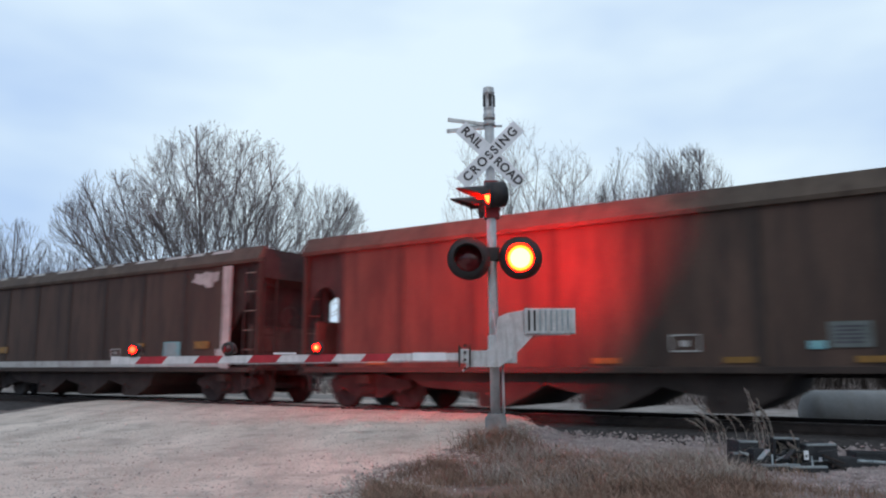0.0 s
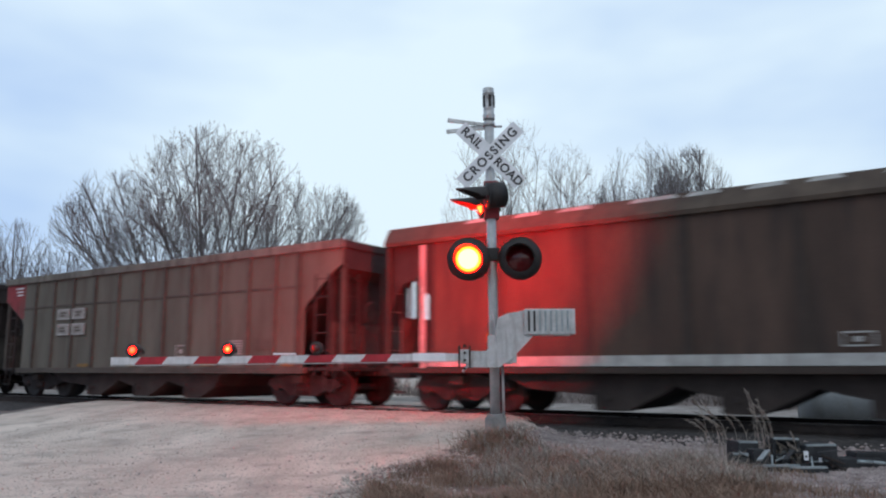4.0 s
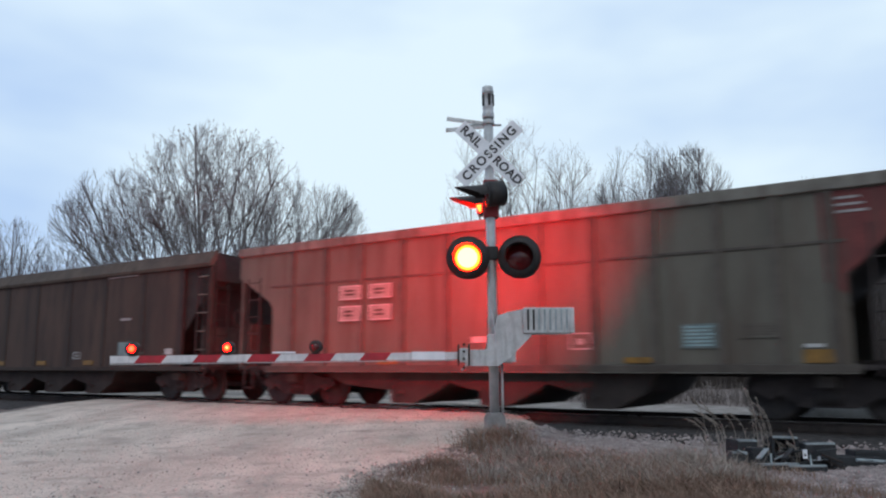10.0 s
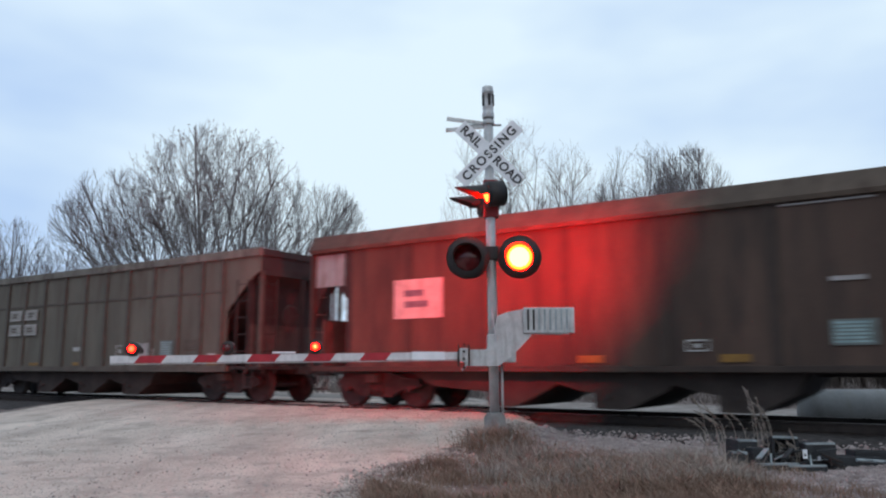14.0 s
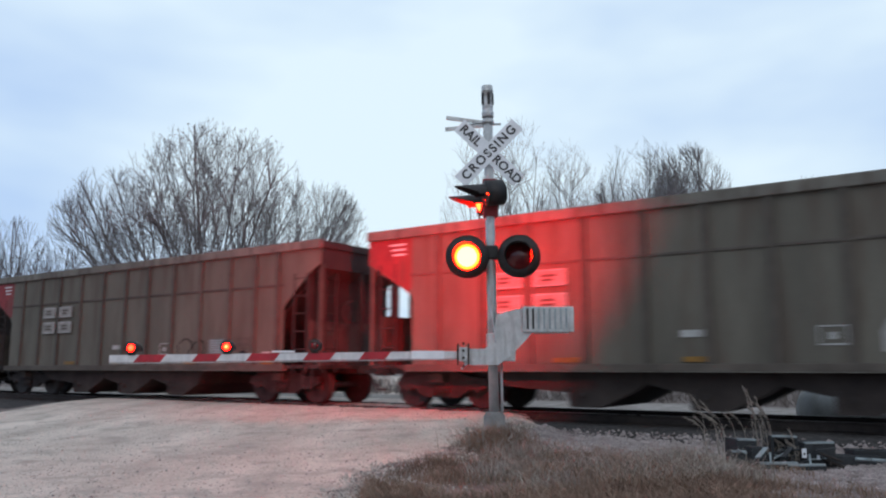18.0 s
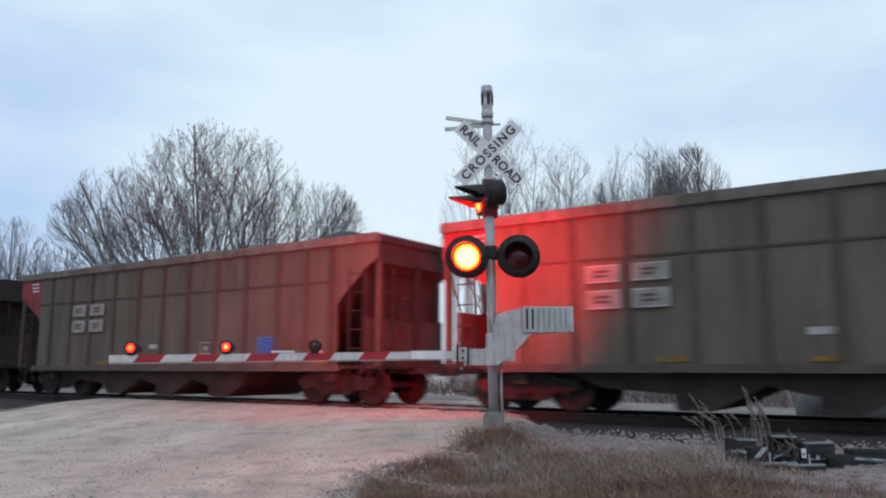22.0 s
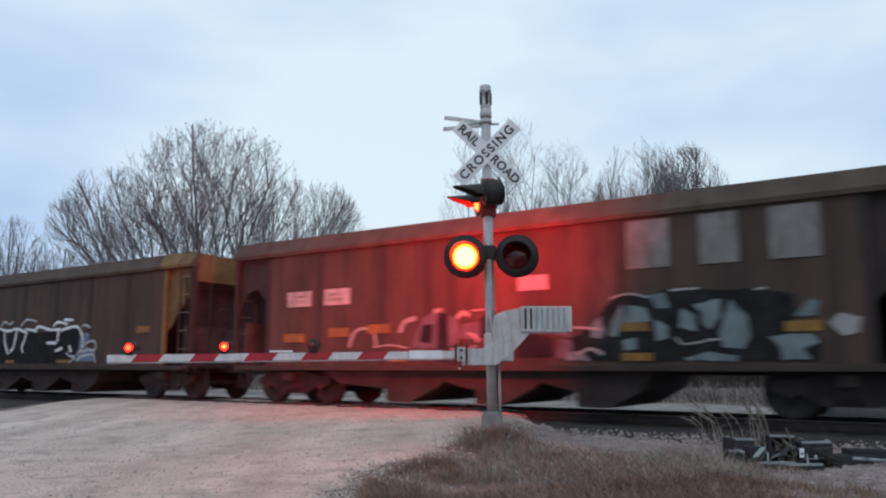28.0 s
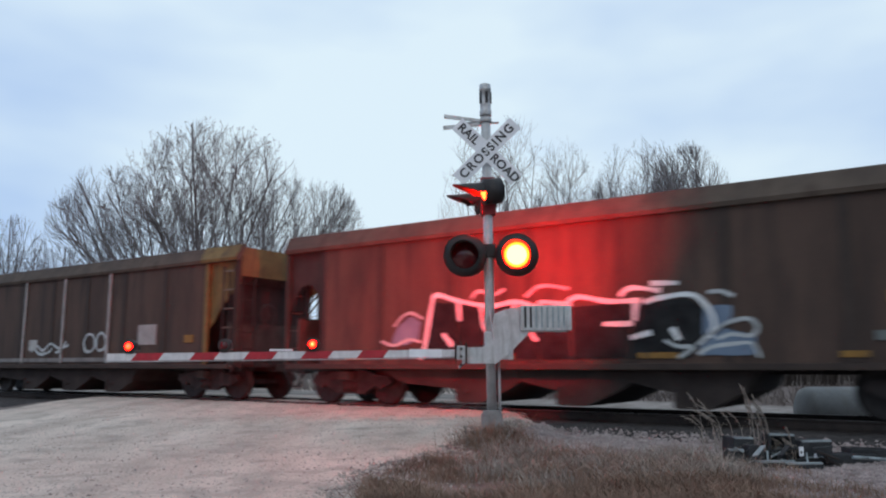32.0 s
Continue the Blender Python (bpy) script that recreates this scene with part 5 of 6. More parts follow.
def near_ballast(rng):
    s, d = rng.uniform(-13, 3), -rng.triangular(1.8, 6.0, 2.6)
    p = ACROSS * (TRACK + d) + ALONG * s
    while p.x < road_edge(p.y) + 0.2:
        s, d = rng.uniform(-13, 3), -rng.triangular(1.8, 6.0, 2.6)
        p = ACROSS * (TRACK + d) + ALONG * s
    z = max(height(p.x, p.y), -0.19 - max(0, -d - 1.75) * 0.27)
    return p.x, p.y, z


def right_gravel(rng):
    x, y = rng.uniform(2.4, 6.5), rng.uniform(6.5, 11.5)
    return x, y, height(x, y)


def on_road(rng):
    y = 6 + 14 * rng.random() ** 1.5
    x = rng.uniform(-8, road_edge(y))
    return x, y, height(x, y) + 0.016


stones("ballast_stones", "loose grey crushed stone beside the rails", 26000, near_ballast, 0.014, 0.042, 1, M_STONE)
stones("verge_stones", "loose grey crushed stone among the weeds", 9000, right_gravel, 0.01, 0.03, 2, M_STONE)


def road_side(rng):
    y = rng.uniform(6.5, 14)
    x = road_edge(y) + rng.gauss(0.15, 0.35)
    return x, y, height(x, y) + 0.004


stones("road_stones", "small loose stones on the gravel road", 16000, on_road, 0.006, 0.019, 3, M_PEBBLE)
stones("dark_road_stones", "darker loose stones on the gravel road", 900, on_road, 0.007, 0.024, 6, M_STONE)
stones("edge_stones", "pale stones scattered along the road's edge", 5000, road_side, 0.008, 0.026, 4, M_PEBBLE)

# ---- markings of single cars ----
# the dark car with white posts
decal(car_b, "white_post", 13.1, 13.42, 0.84, 3.5, M_WHITE, "flaking white corner post", y=-1.66)
decal(car_b, "white_post", 0.38, 0.5, 0.9, 3.5, M_WHITE, "white corner post", y=-1.66)
decal(car_b, "white_band", 0.5, 13.06, 0.93, 1.12, M_WHITE, "dirty white band above the sill", y=-1.61)
bm = bmesh.new()
blob(bm, [(11.72, 3.17), (11.9, 3.15), (12.05, 3.08), (12.2, 3.1), (12.35, 2.98), (12.6, 3.0), (12.66, 3.12), (12.8, 3.16), (12.84, 3.4), (12.6, 3.37), (12.3, 3.43), (12.1, 3.36), (11.9, 3.4), (11.86, 3.27)], -1.59)
part("white_splash", bm, M_WHITE, car_b, "bare white patch in the paint", pose(0.64, 0, 0))
decal(car_b, "placard", 10.74, 11.42, 1.2, 1.6, M_TEAL_BRIGHT, "teal placard with pale bars", rows=6, ink=M_PATCH, inset=0.06, y=-1.61)
decal(car_b, "reflector", 9.3, 9.85, 1.49, 1.59, M_ORANGE, y=-1.61)
decal(car_b, "reflector", 12.0, 12.56, 1.4, 1.59, M_ORANGE, y=-1.61)
decal(car_b, "reflector", 2.0, 2.5, 1.4, 1.6, M_ORANGE, y=-1.61)
decal(car_b, "small_panel", 12.86, 13.05, 1.18, 1.38, M_WHITE, y=-1.61)
rng = random.Random(4)
for k in range(11):
    x = 1.5 + 1.1 * k + rng.uniform(-0.2, 0.2)
    bm = bmesh.new()
    w = rng.uniform(0.5, 1.05)
    v = [bm.verts.new(p) for p in ((x, -1.516, 3.87), (x + w, -1.51, 3.88), (x + w * 0.9, -1.47, 3.955), (x + 0.1, -1.475, 3.945))]
    bm.faces.new(v)
    bm.normal_update()
    part("peeled_patch", bm, M_WHITE, car_b, "bare white patch on the top band", marks_at(car_b))


def frame_mark(car, x0, x1, z0, z1, y=-1.59):
    """An outlined stencil box."""
    t = 0.025
    bm = bmesh.new()
    bm_box(bm, x0, x1, y, y + 0.01, z0, z0 + t)
    bm_box(bm, x0, x1, y, y + 0.01, z1 - t, z1)
    bm_box(bm, x0, x0 + t, y, y + 0.01, z0 + t, z1 - t)
    bm_box(bm, x1 - t, x1, y, y + 0.01, z0 + t, z1 - t)
    bm_box(bm, x0 + (x1 - x0) * 0.35, x0 + (x1 - x0) * 0.62, y, y + 0.01, z0 + (z1 - z0) * 0.3, z0 + (z1 - z0) * 0.65)
    part("stencil_box", bm, M_WHITE, car, "white outlined stencil", marks_at(car))


frame_mark(car_a, 8.78, 9.29, 1.16, 1.46)
frame_mark(car_b, 8.32, 8.78, 1.22, 1.45, -1.615)
for x in (2.0, 5.03, 7.32, 9.66, 11.62):
    decal(car_a, "reflector", x, x + 0.52, 0.97, 1.07, M_ORANGE)
decal(car_a, "placard", 11.27, 11.87, 1.2, 1.6, M_TEAL, "dull grey placard", rows=5)
decal(car_a, "small_panel", 10.97, 11.22, 1.18, 1.31, M_TEAL_BRIGHT, "small teal label")

for c in (car_c, car_d, car_f, car_g, car_h):
    frame_mark(c, 9.1, 9.53, 1.21, 1.52, -1.575)
decal(car_c, "placard", 11.24, 11.8, 1.22, 1.63, M_GREY, "faded lettered placard", rows=6, ink=M_PATCH, inset=0.04)
decal(car_d, "placard", 11.2, 11.82, 1.2, 1.62, M_TEAL, "faded placard with teal bars", rows=6, ink=M_PALE_INK, inset=0.06)
decal(car_f, "placard", 11.16, 11.72, 1.2, 1.62, M_TEAL, "faded placard with teal bars", rows=6, ink=M_PALE_INK, inset=0.06)
bm = bmesh.new()
blob(bm, [(9.98, 1.1), (10.83, 1.09), (10.89, 1.4), (10.73, 1.42), (10.63, 1.58), (10.33, 1.55), (10.08, 1.6), (9.98, 1.4)], -1.578)
part("primer_patch", bm, M_PATCH, car_f, "pale primer patch")
decal(car_h, "placard", 11.26, 11.94, 1.19, 1.6, M_BLUE, "bright blue placard", rows=6, ink=M_BLUE_TEXT, inset=0.05)


GRAFFITI_G = ([(9.95, 1.1), (9.9, 1.45), (10.2, 1.62), (10.45, 1.5), (10.5, 1.3)], [(10.3, 1.2), (10.5, 1.45), (10.75, 1.58), (10.95, 1.45), (10.9, 1.2), (10.6, 1.1)])
for pts in GRAFFITI_G:
    bm = bmesh.new()
    stroke(bm, pts, 0.036, -1.57, 0.4)
    part("graffiti_line", bm, M_SPRAY_K, car_g, "thin black graffiti loop")
decal(car_g, "placard", 11.16, 11.78, 1.2, 1.6, M_TEAL, "faded placard with teal bars", rows=6, ink=M_PALE_INK, inset=0.06)
paint_spot = bmesh.new()
blob(paint_spot, [(12.3, 1.08), (12.52, 1.06), (12.57, 1.2), (12.5, 1.3), (12.33, 1.27)], -1.578)
part("paint_spot", paint_spot, M_SPRAY_K, car_g, "small black paint spot")
for c in (car_c, car_d, car_f, car_g, car_h):
    decal(c, "label", 6.95, 7.35, 1.38, 1.5, M_WHITE, "small white label", y=-1.58)


def red_corner(car):
    bm = bmesh.new()
    blob(bm, [(0.04, 3.64), (0.04, 3.13), (0.14, 3.08), (1.1, 2.49), (1.2, 2.54), (1.22, 3.64)], -1.566)
    rc = part("red_corner", bm, M_RED_PAINT, car, "faded red painted corner")
    for k in range(3):
        part("pale_bar", box(0.62 + 0.05 * k, 1.05, -1.576, -1.568, 3.5 - 0.11 * k, 3.54 - 0.11 * k), M_SPRAY_W, rc)


for c in (car_c, car_f, car_g, car_h):
    red_corner(c)
bm = bmesh.new()
blob(bm, [(BODY - 1.55, 3.64), (BODY - 1.5, 2.2), (BODY - 1.22, 2.0), (BODY - 1.22, 2.32), (BODY - 1.0, 2.48), (BODY - 0.32, 3.16), (BODY - 0.1, 3.32), (BODY - 0.1, 3.64)], -1.566)
rc = part("red_corner", bm, M_RED_DULL, car_d, "rusty red painted corner")
for k in range(3):
    part("pale_bar", box(BODY - 1.3, BODY - 0.95 + 0.05 * k, -1.576, -1.568, 3.5 - 0.11 * k, 3.54 - 0.11 * k), M_PATCH, rc)

# the car with the white placard
decal(car_e, "placard", 2.52, 3.78, 1.92, 2.76, M_WHITE, "white placard with dark bluish bars", rows=2, ink=M_PLACARD_INK, inset=0.22)
decal(car_e, "end_patch", 0.1, 0.98, 2.75, 3.5, M_TEAL_END, "pale teal painted end panel", y=-1.47)
decal(car_e, "placard", 11.06, 11.7, 1.22, 1.62, M_TEAL, "faded placard with teal bars", rows=6, ink=M_PALE_INK, inset=0.06)
decal(car_e, "paint_smear", 11.1, 11.6, 2.22, 2.29, M_PATCH, "pale scuff")
decal(car_e, "stencil", 13.2, 13.5, 1.24, 1.4, M_WHITE)
decal(car_e, "scrape", 10.4, 11.8, 3.48, 3.51, M_PATCH, "pale scrape")
for x0, x1 in ((12.4, 13.0), (9.36, 9.85), (4.3, 4.8), (6.8, 7.3)):
    decal(car_e, "reflector", x0, x1, 0.97, 1.1, M_ORANGE)
frame_mark(car_e, 8.8, 9.2, 1.15, 1.35)

# graffiti on the car with pale window patches
for x0, x1 in ((10.1, 10.88), (11.4, 12.05), (12.53, 13.3)):
    decal(car_i, "pale_patch", x0, x1, 2.61, 3.48, M_BAND, "pale grey painted-over patch")
for x0, x1, z0, z1 in ((1.63, 2.38, 2.28, 2.64), (2.8, 3.57, 2.28, 2.65)):
    decal(car_i, "number_panel", x0, x1, z0, z1, M_WHITE, "white panel with dark bars", rows=2, ink=M_PATCH_INK, inset=0.18)
decal(car_i, "pale_patch", 7.87, 8.51, 2.34, 2.63, M_PATCH)
for x0, x1, z0, z1 in ((9.97, 10.47, 1.5, 1.65), (12.68, 13.23, 1.43, 1.6), (9.95, 10.52, 0.98, 1.12), (7.15, 7.7, 0.98, 1.1), (4.7, 5.2, 0.98, 1.1), (1.55, 2.22, 1.45, 1.65), (2.95, 3.58, 1.55, 1.75), (4.12, 4.72, 1.6, 1.8)):
    decal(car_i, "reflector", x0, x1, z0, z1, M_ORANGE, "orange reflector plate", y=-1.6)


def paint_line(car, pts, width, material, label="", y=-1.587, wob=0.4):
    bm = bmesh.new()
    stroke(bm, pts, width, y, wob)
    return part("graffiti_line", bm, material, car, label, marks_at(car))


def paint_fill(car, pts, material, label="", y=-1.583):
    """A sprayed patch with an uneven rim."""
    out = []
    for i, (x0, z0) in enumerate(pts):
        x1, z1 = pts[(i + 1) % len(pts)]
        for k in range(4):
            x, z = x0 + (x1 - x0) * k / 4, z0 + (z1 - z0) * k / 4
            out.append((x + 0.035 * noise.noise(Vector((x * 4, z * 4, 1))), z + 0.035 * noise.noise(Vector((x * 4, z * 4, 6)))))
    bm = bmesh.new()
    blob(bm, out, y)
    bmesh.ops.triangulate(bm, faces=list(bm.faces))
    return part("graffiti_letter", bm, material, car, label, marks_at(car))


paint_fill(car_i, [(8.98, 1.40), (9.32, 1.50), (9.66, 1.95), (9.94, 2.17), (10.56, 2.11), (10.81, 2.22), (11.35, 2.19), (11.81, 2.14), (12.39, 2.14), (12.85, 2.02), (12.87, 1.68), (12.60, 1.42), (13.21, 1.31), (13.14, 0.97), (8.91, 0.99)], M_SPRAY_K, "black graffiti ground shape", -1.582)
for pts in ([(9.38, 1.65), (9.58, 1.80), (9.65, 1.49), (9.57, 1.39), (9.37, 1.41)], [(9.76, 1.69), (9.98, 1.99), (10.00, 1.68), (9.86, 1.43), (9.72, 1.41)], [(10.06, 1.98), (10.45, 1.89), (10.49, 1.65), (10.02, 1.66)],
            [(10.54, 1.68), (10.78, 1.56), (10.82, 1.36), (10.57, 1.32)], [(11.04, 1.89), (11.28, 1.74), (11.29, 1.45), (10.98, 1.55)], [(11.24, 1.93), (11.71, 2.00), (11.68, 1.72), (11.52, 1.49), (11.41, 1.59), (11.37, 1.78)],):
    paint_fill(car_i, pts, M_SPRAY_T, "greyish teal graffiti shape", -1.585)
for pts in ([(11.85, 2.00), (12.10, 1.71), (12.17, 1.38), (12.02, 1.16), (11.71, 1.21), (11.66, 1.44)], [(10.46, 2.11), (10.76, 2.15), (10.85, 1.90), (10.60, 1.91)], [(12.43, 1.35), (13.05, 1.41), (13.16, 1.27), (12.95, 1.14), (13.03, 0.99), (12.62, 0.99), (12.59, 1.19)],
            [(12.83, 1.68), (13.09, 1.94), (13.21, 1.89), (13.15, 1.67)], [(9.96, 1.33), (10.22, 1.38), (10.21, 1.18), (10.01, 1.16)], [(11.05, 1.03), (11.48, 1.12), (11.93, 1.08), (11.92, 0.97), (11.14, 0.98)],):
    paint_fill(car_i, pts, M_SPRAY_T, "greyish teal graffiti shape", -1.585)
for pts in ([(8.86, 1.14), (9.14, 1.19), (9.36, 0.99), (8.85, 0.99)],):
    paint_fill(car_i, pts, M_SPRAY_T, "greyish teal graffiti shape", -1.585)
paint_fill(car_i, [(13.34, 1.57), (13.47, 1.70), (13.78, 1.64), (13.72, 1.39), (13.49, 1.35)], M_PATCH, "pale painted tail", -1.583)
for pts in ([(10.86, 2.19), (11.11, 2.20), (11.35, 2.20)], [(12.26, 2.13), (12.43, 2.15)], [(9.77, 2.10), (10.10, 2.17), (10.46, 2.09)],
            [(10.22, 1.90), (10.25, 1.67)], [(10.92, 1.38), (11.06, 1.26), (11.40, 1.30)], [(11.44, 1.32), (11.67, 1.33)]):
    paint_line(car_i, pts, 0.035, M_PATCH, "thin pale highlight", -1.588)
for pts in ([(5.3, 1.3), (6.0, 1.25), (6.5, 1.35), (6.5, 1.8), (6.2, 1.95), (5.95, 2.05), (5.55, 1.85)], [(6.52, 1.45), (7.1, 1.4), (7.8, 1.5), (7.75, 1.72), (7.2, 1.78), (6.6, 1.75)], [(5.05, 1.0), (5.95, 1.0), (5.9, 1.15), (5.6, 1.28)],
            [(7.8, 1.5), (8.6, 1.5), (9.0, 1.4), (8.9, 1.75), (8.3, 1.7), (7.9, 1.75)], [(8.65, 1.05), (9.0, 1.0), (9.0, 1.35), (8.75, 1.4)]):
    paint_fill(car_i, pts, M_SPRAY_P, "dull mauve graffiti letter")
for pts in ([(5.95, 1.0), (6.25, 1.0), (6.22, 1.95), (5.98, 1.98)], [(7.0, 1.45), (7.3, 1.42), (7.38, 1.75), (7.2, 1.95), (7.02, 1.85)], [(7.8, 1.05), (8.6, 1.05), (8.6, 1.42), (8.2, 1.5), (7.82, 1.45)], [(6.5, 1.05), (7.2, 1.05), (7.1, 1.22), (6.7, 1.3)],
            [(5.5, 1.4), (5.8, 1.38), (5.85, 1.75), (5.62, 1.75)]):
    paint_fill(car_i, pts, M_SPRAY_K, "black graffiti shadow", -1.585)
for pts, w in (([(3.58, 1.3), (3.72, 1.62), (4.0, 1.72), (4.28, 1.6), (4.36, 1.3)], 0.07), ([(5.0, 1.6), (5.12, 1.82), (5.42, 1.9)], 0.11), ([(5.88, 2.02), (6.08, 2.06)], 0.08), ([(6.45, 1.86), (6.6, 1.97), (6.75, 1.9)], 0.1),
               ([(6.8, 2.0), (7.35, 2.02)], 0.035), ([(4.3, 1.3), (4.75, 1.34), (5.2, 1.27)], 0.035), ([(7.55, 1.62), (8.2, 1.52), (8.9, 1.6), (9.6, 1.55)], 0.04), ([(7.95, 1.84), (8.05, 1.76)], 0.07), ([(8.0, 1.68), (8.12, 1.64)], 0.06),
               ([(6.7, 1.55), (6.9, 1.48), (6.95, 1.36)], 0.07), ([(9.1, 1.1), (9.35, 1.2), (9.6, 1.1)], 0.07), ([(6.3, 1.25), (6.6, 1.2), (6.9, 1.3)], 0.04)):
    paint_line(car_i, pts, w, M_PATCH, "pale graffiti stroke", -1.588)

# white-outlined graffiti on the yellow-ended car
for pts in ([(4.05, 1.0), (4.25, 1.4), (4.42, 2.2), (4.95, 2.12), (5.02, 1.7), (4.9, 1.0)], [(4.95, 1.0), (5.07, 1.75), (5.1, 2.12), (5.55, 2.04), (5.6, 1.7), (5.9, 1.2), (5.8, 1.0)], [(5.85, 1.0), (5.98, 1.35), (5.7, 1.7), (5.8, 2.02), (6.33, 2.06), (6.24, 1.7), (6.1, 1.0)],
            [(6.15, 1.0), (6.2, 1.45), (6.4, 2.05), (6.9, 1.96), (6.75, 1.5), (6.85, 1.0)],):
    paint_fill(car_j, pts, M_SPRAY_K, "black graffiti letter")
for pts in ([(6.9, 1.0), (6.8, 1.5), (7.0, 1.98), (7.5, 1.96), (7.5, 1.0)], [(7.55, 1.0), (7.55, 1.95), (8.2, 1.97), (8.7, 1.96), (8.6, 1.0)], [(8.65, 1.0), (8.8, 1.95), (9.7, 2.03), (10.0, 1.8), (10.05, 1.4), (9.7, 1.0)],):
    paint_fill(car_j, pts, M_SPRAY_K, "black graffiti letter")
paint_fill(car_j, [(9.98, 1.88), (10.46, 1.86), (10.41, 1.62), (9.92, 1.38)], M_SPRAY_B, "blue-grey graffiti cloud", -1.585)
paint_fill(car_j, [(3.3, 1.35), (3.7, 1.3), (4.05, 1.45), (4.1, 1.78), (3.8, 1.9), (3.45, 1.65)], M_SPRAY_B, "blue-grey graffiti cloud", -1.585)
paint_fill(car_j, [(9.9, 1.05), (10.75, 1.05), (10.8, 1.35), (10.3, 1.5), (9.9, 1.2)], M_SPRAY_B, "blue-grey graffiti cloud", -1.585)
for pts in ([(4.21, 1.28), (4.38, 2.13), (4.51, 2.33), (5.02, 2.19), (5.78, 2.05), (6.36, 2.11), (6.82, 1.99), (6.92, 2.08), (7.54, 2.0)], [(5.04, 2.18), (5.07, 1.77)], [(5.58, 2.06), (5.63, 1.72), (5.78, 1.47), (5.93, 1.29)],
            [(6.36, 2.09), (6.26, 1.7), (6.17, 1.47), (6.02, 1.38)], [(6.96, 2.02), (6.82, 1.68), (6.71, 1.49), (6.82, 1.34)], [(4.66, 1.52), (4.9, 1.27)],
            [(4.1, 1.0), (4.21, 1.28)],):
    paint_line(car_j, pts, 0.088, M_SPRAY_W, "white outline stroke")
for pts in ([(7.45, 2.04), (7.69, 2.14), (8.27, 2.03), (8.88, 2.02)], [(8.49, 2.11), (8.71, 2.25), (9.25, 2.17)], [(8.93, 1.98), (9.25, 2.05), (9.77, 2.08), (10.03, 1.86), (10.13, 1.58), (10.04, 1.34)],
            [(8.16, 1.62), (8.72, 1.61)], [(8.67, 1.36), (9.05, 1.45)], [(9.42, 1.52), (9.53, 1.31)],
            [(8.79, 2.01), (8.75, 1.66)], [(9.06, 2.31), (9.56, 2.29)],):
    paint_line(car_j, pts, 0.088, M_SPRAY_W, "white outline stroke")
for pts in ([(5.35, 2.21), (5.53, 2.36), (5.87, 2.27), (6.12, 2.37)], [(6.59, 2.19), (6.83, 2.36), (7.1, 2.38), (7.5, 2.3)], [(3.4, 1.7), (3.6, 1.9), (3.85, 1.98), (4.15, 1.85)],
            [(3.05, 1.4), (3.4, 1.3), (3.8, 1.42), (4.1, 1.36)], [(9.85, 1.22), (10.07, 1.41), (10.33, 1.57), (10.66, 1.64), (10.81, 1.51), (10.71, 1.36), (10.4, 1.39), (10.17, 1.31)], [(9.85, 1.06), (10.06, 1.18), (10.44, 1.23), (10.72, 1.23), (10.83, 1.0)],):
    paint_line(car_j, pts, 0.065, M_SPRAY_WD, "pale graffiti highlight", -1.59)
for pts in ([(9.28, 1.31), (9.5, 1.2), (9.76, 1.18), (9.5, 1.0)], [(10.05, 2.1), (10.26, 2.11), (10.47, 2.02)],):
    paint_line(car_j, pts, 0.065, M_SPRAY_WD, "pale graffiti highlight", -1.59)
decal(car_j, "placard", 12.71, 13.3, 1.82, 2.0, M_ORANGE, "worn orange panel")
decal(car_j, "placard", 12.49, 12.75, 1.25, 1.4, M_TEAL)
for x0, x1 in ((2.0, 2.5), (5.8, 6.3), (8.8, 9.5), (12.0, 12.4)):
    decal(car_j, "reflector", x0, x1, 1.0, 1.1, M_ORANGE, y=-1.592)

for c in (car_j, car_k):
    bm = bmesh.new()
    q = [(-1.646, 3.545), (-1.667, 3.622), (-1.466, 3.968), (-1.355, 3.968)]
    a = [bm.verts.new((BODY - 1.4, y, z)) for y, z in q]
    b2 = [bm.verts.new((BODY + 0.004, y, z)) for y, z in q]
    for k in range(3):
        bm.faces.new((a[k], a[k + 1], b2[k + 1], b2[k]))
    bmesh.ops.recalc_face_normals(bm, faces=list(bm.faces))
    part("chord_cap", bm, M_YELLOW_END, c, "dirty yellow end of the top band")
decal(car_k, "white_band", 1.4, BODY - 1.3, 0.99, 1.11, M_BAND, "dirty pale band above the sill", y=-1.6)

for x in (5.0, 7.23, 9.58):
    part("pale_rib", box(x - 0.05, x + 0.05, -1.62, -1.58, 0.95, 3.55, 0.01), M_PATCH, car_k, "pale worn side rib")
for pts in ([(5.5, 1.3), (5.8, 1.5), (6.2, 1.34), (6.6, 1.55), (7.1, 1.4), (7.6, 1.5)], [(5.6, 1.47), (6.0, 1.24), (6.5, 1.28), (6.7, 1.42)], [(6.9, 1.28), (7.2, 1.34), (7.45, 1.6)],
            [(8.5, 1.3), (8.4, 1.55), (8.55, 1.78), (8.85, 1.75), (8.95, 1.5), (8.8, 1.3), (8.5, 1.3)], [(9.05, 1.35), (9.05, 1.7), (9.3, 1.82), (9.5, 1.6), (9.4, 1.35), (9.1, 1.32)]):
    paint_line(car_k, pts, 0.08, M_SPRAY_WD, "white scrawled graffiti")
decal(car_k, "small_panel", 5.35, 5.8, 1.35, 1.68, M_WHITE)
decal(car_k, "placard", 13.0, 13.35, 1.48, 1.68, M_ORANGE)
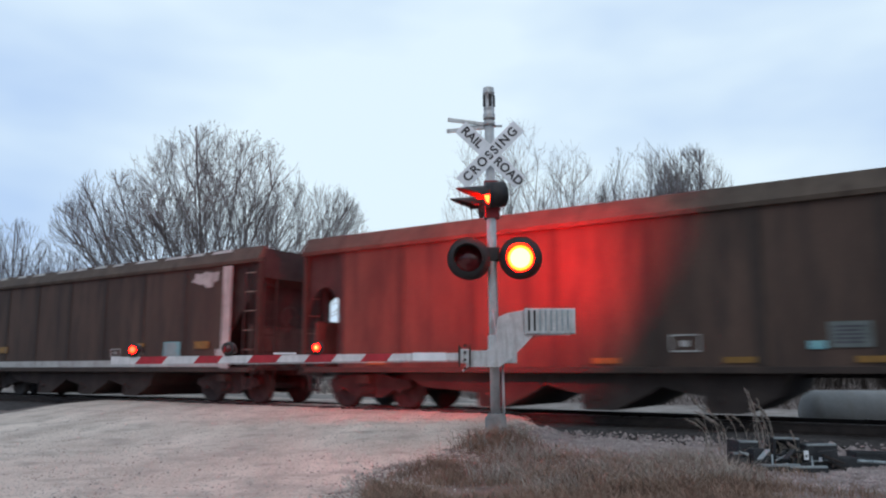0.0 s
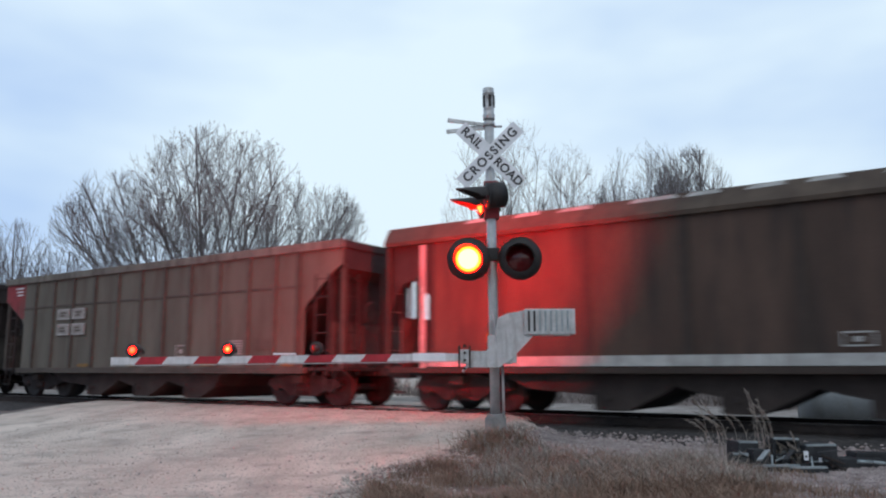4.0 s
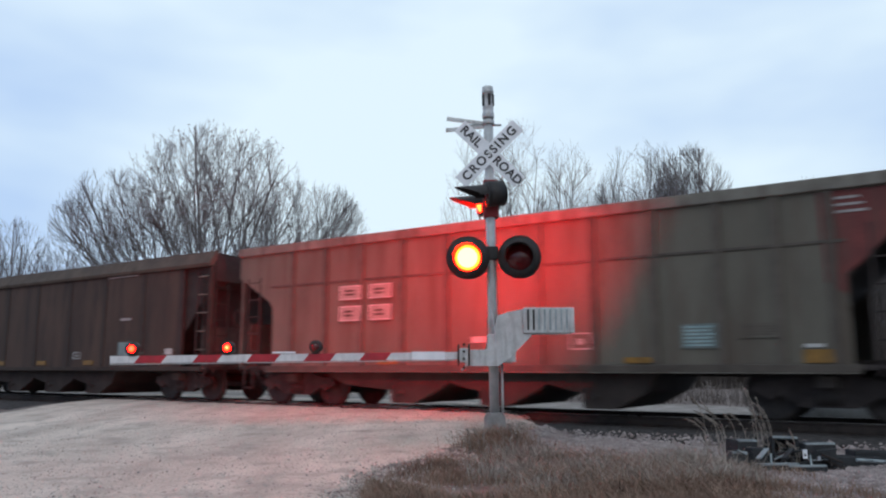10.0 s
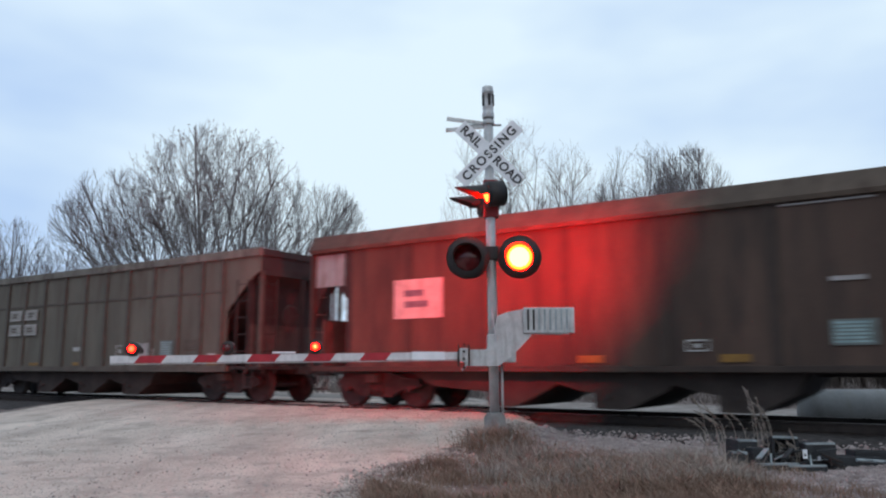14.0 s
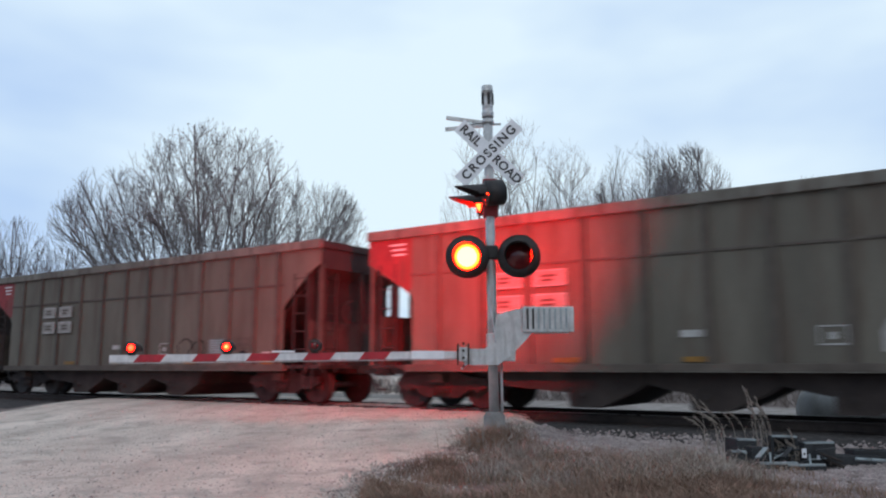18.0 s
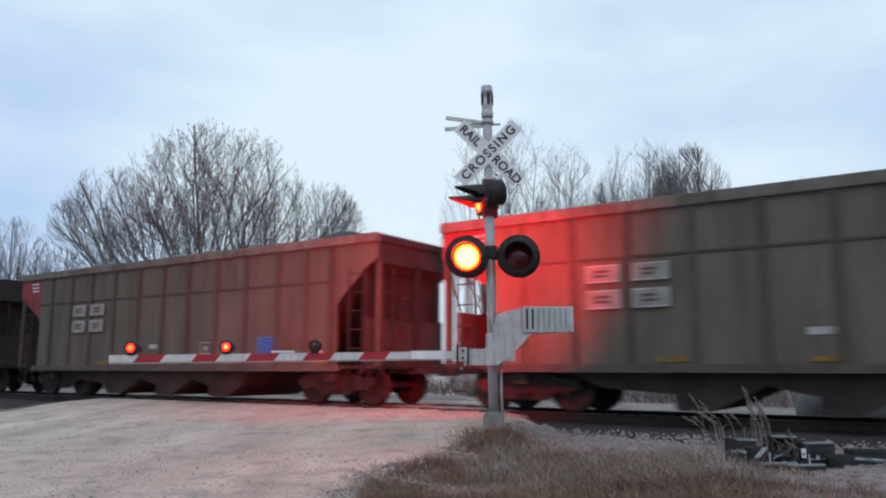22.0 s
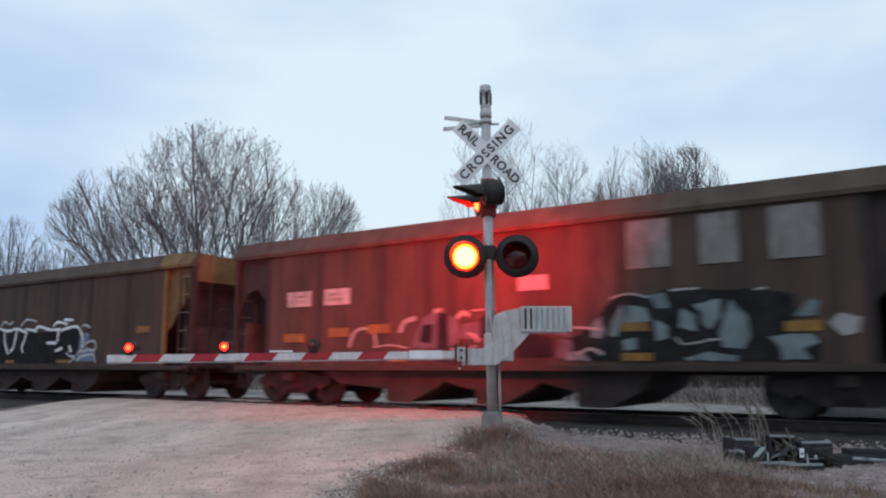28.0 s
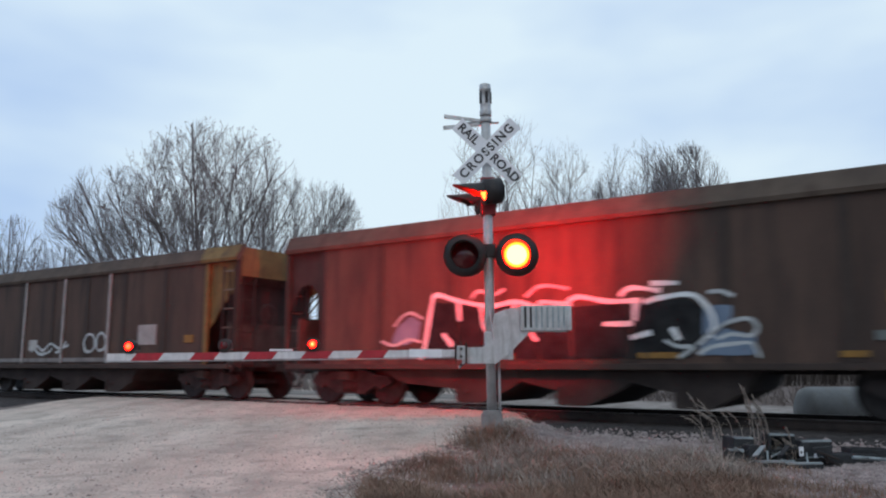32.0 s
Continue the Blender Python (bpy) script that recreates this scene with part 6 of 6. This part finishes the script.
decal(car_k, "pale_patch", 11.0, 11.8, 1.45, 2.0, M_PATCH)

nx, ny = 18, 9
vs = []
for i in range(nx):
    for j in range(ny):
        x, y = 11.9 + 2.4 * i / (nx - 1), -1.45 + 2.9 * j / (ny - 1)
        rise = math.sin(math.pi * i / (nx - 1)) ** 0.7 * max(0, 1 - ((y + 0.45) / 1.05) ** 2)
        vs.append((x, y, 3.62 + 0.6 * rise + 0.12 * rise * noise.noise(Vector((x * 2.5, y * 2.5, 3)))))
heap = new("coal_heap", raw_mesh("coal_heap", vs, [(i * ny + j, (i + 1) * ny + j, (i + 1) * ny + j + 1, i * ny + j + 1) for i in range(nx - 1) for j in range(ny - 1)], M_COAL))
heap.parent = car_h
tagged(heap, "lumpy black coal heap")

# ---- what moves ----
FLASH0, FLASH = 1.309, 0.5955
LEAD = 1 / FPS  # a lamp lights a moment before its partner dies


def lens_rows(lit_even):
    """Quarter turns of a lens ball at each change; lit_even: lit in the spans that follow an even change."""
    state = not lit_even
    angle = 0.0 if state else 90.0
    rows = [(0.0, angle)]
    k = 0
    while FLASH0 + k * FLASH < 31.9:
        t = round((FLASH0 + k * FLASH) * FPS) / FPS
        if angle == 90.0:
            t -= LEAD
        rows += [(t - 1 / FPS, angle), (t, 45.0)]
        angle = 90.0 - angle
        rows.append((t + 1 / FPS, angle))
        k += 1
    rows.append((32.0, angle))
    return rows


def motions():
    times = [0, 1, 2, 3, 4, 5, 6, 8, 10, 12, 14, 16, 18, 20, 22, 24, 26, 28, 30, 32]
    for car, x0, wheels in CARS:
        walk(car, [(t, track_pose(x0 + run(t))) for t in times])
        for w in wheels:
            x = w.location.x
            walk(w, [(k / 10, pose(x, 0, 0.457) @ Matrix.Rotation(run(k / 10) / 0.457, 4, "Y")) for k in range(321)])
    for lens, even in ((LENS_L, True), (LENS_R, False), (SIDE_A, True), (SIDE_B, False), (ARM_L, True), (ARM_R, False)):
        z = lens.location.z
        walk(lens, [(t, pose(0, 0, z, 0, 0, a)) for t, a in lens_rows(even)])


motions()
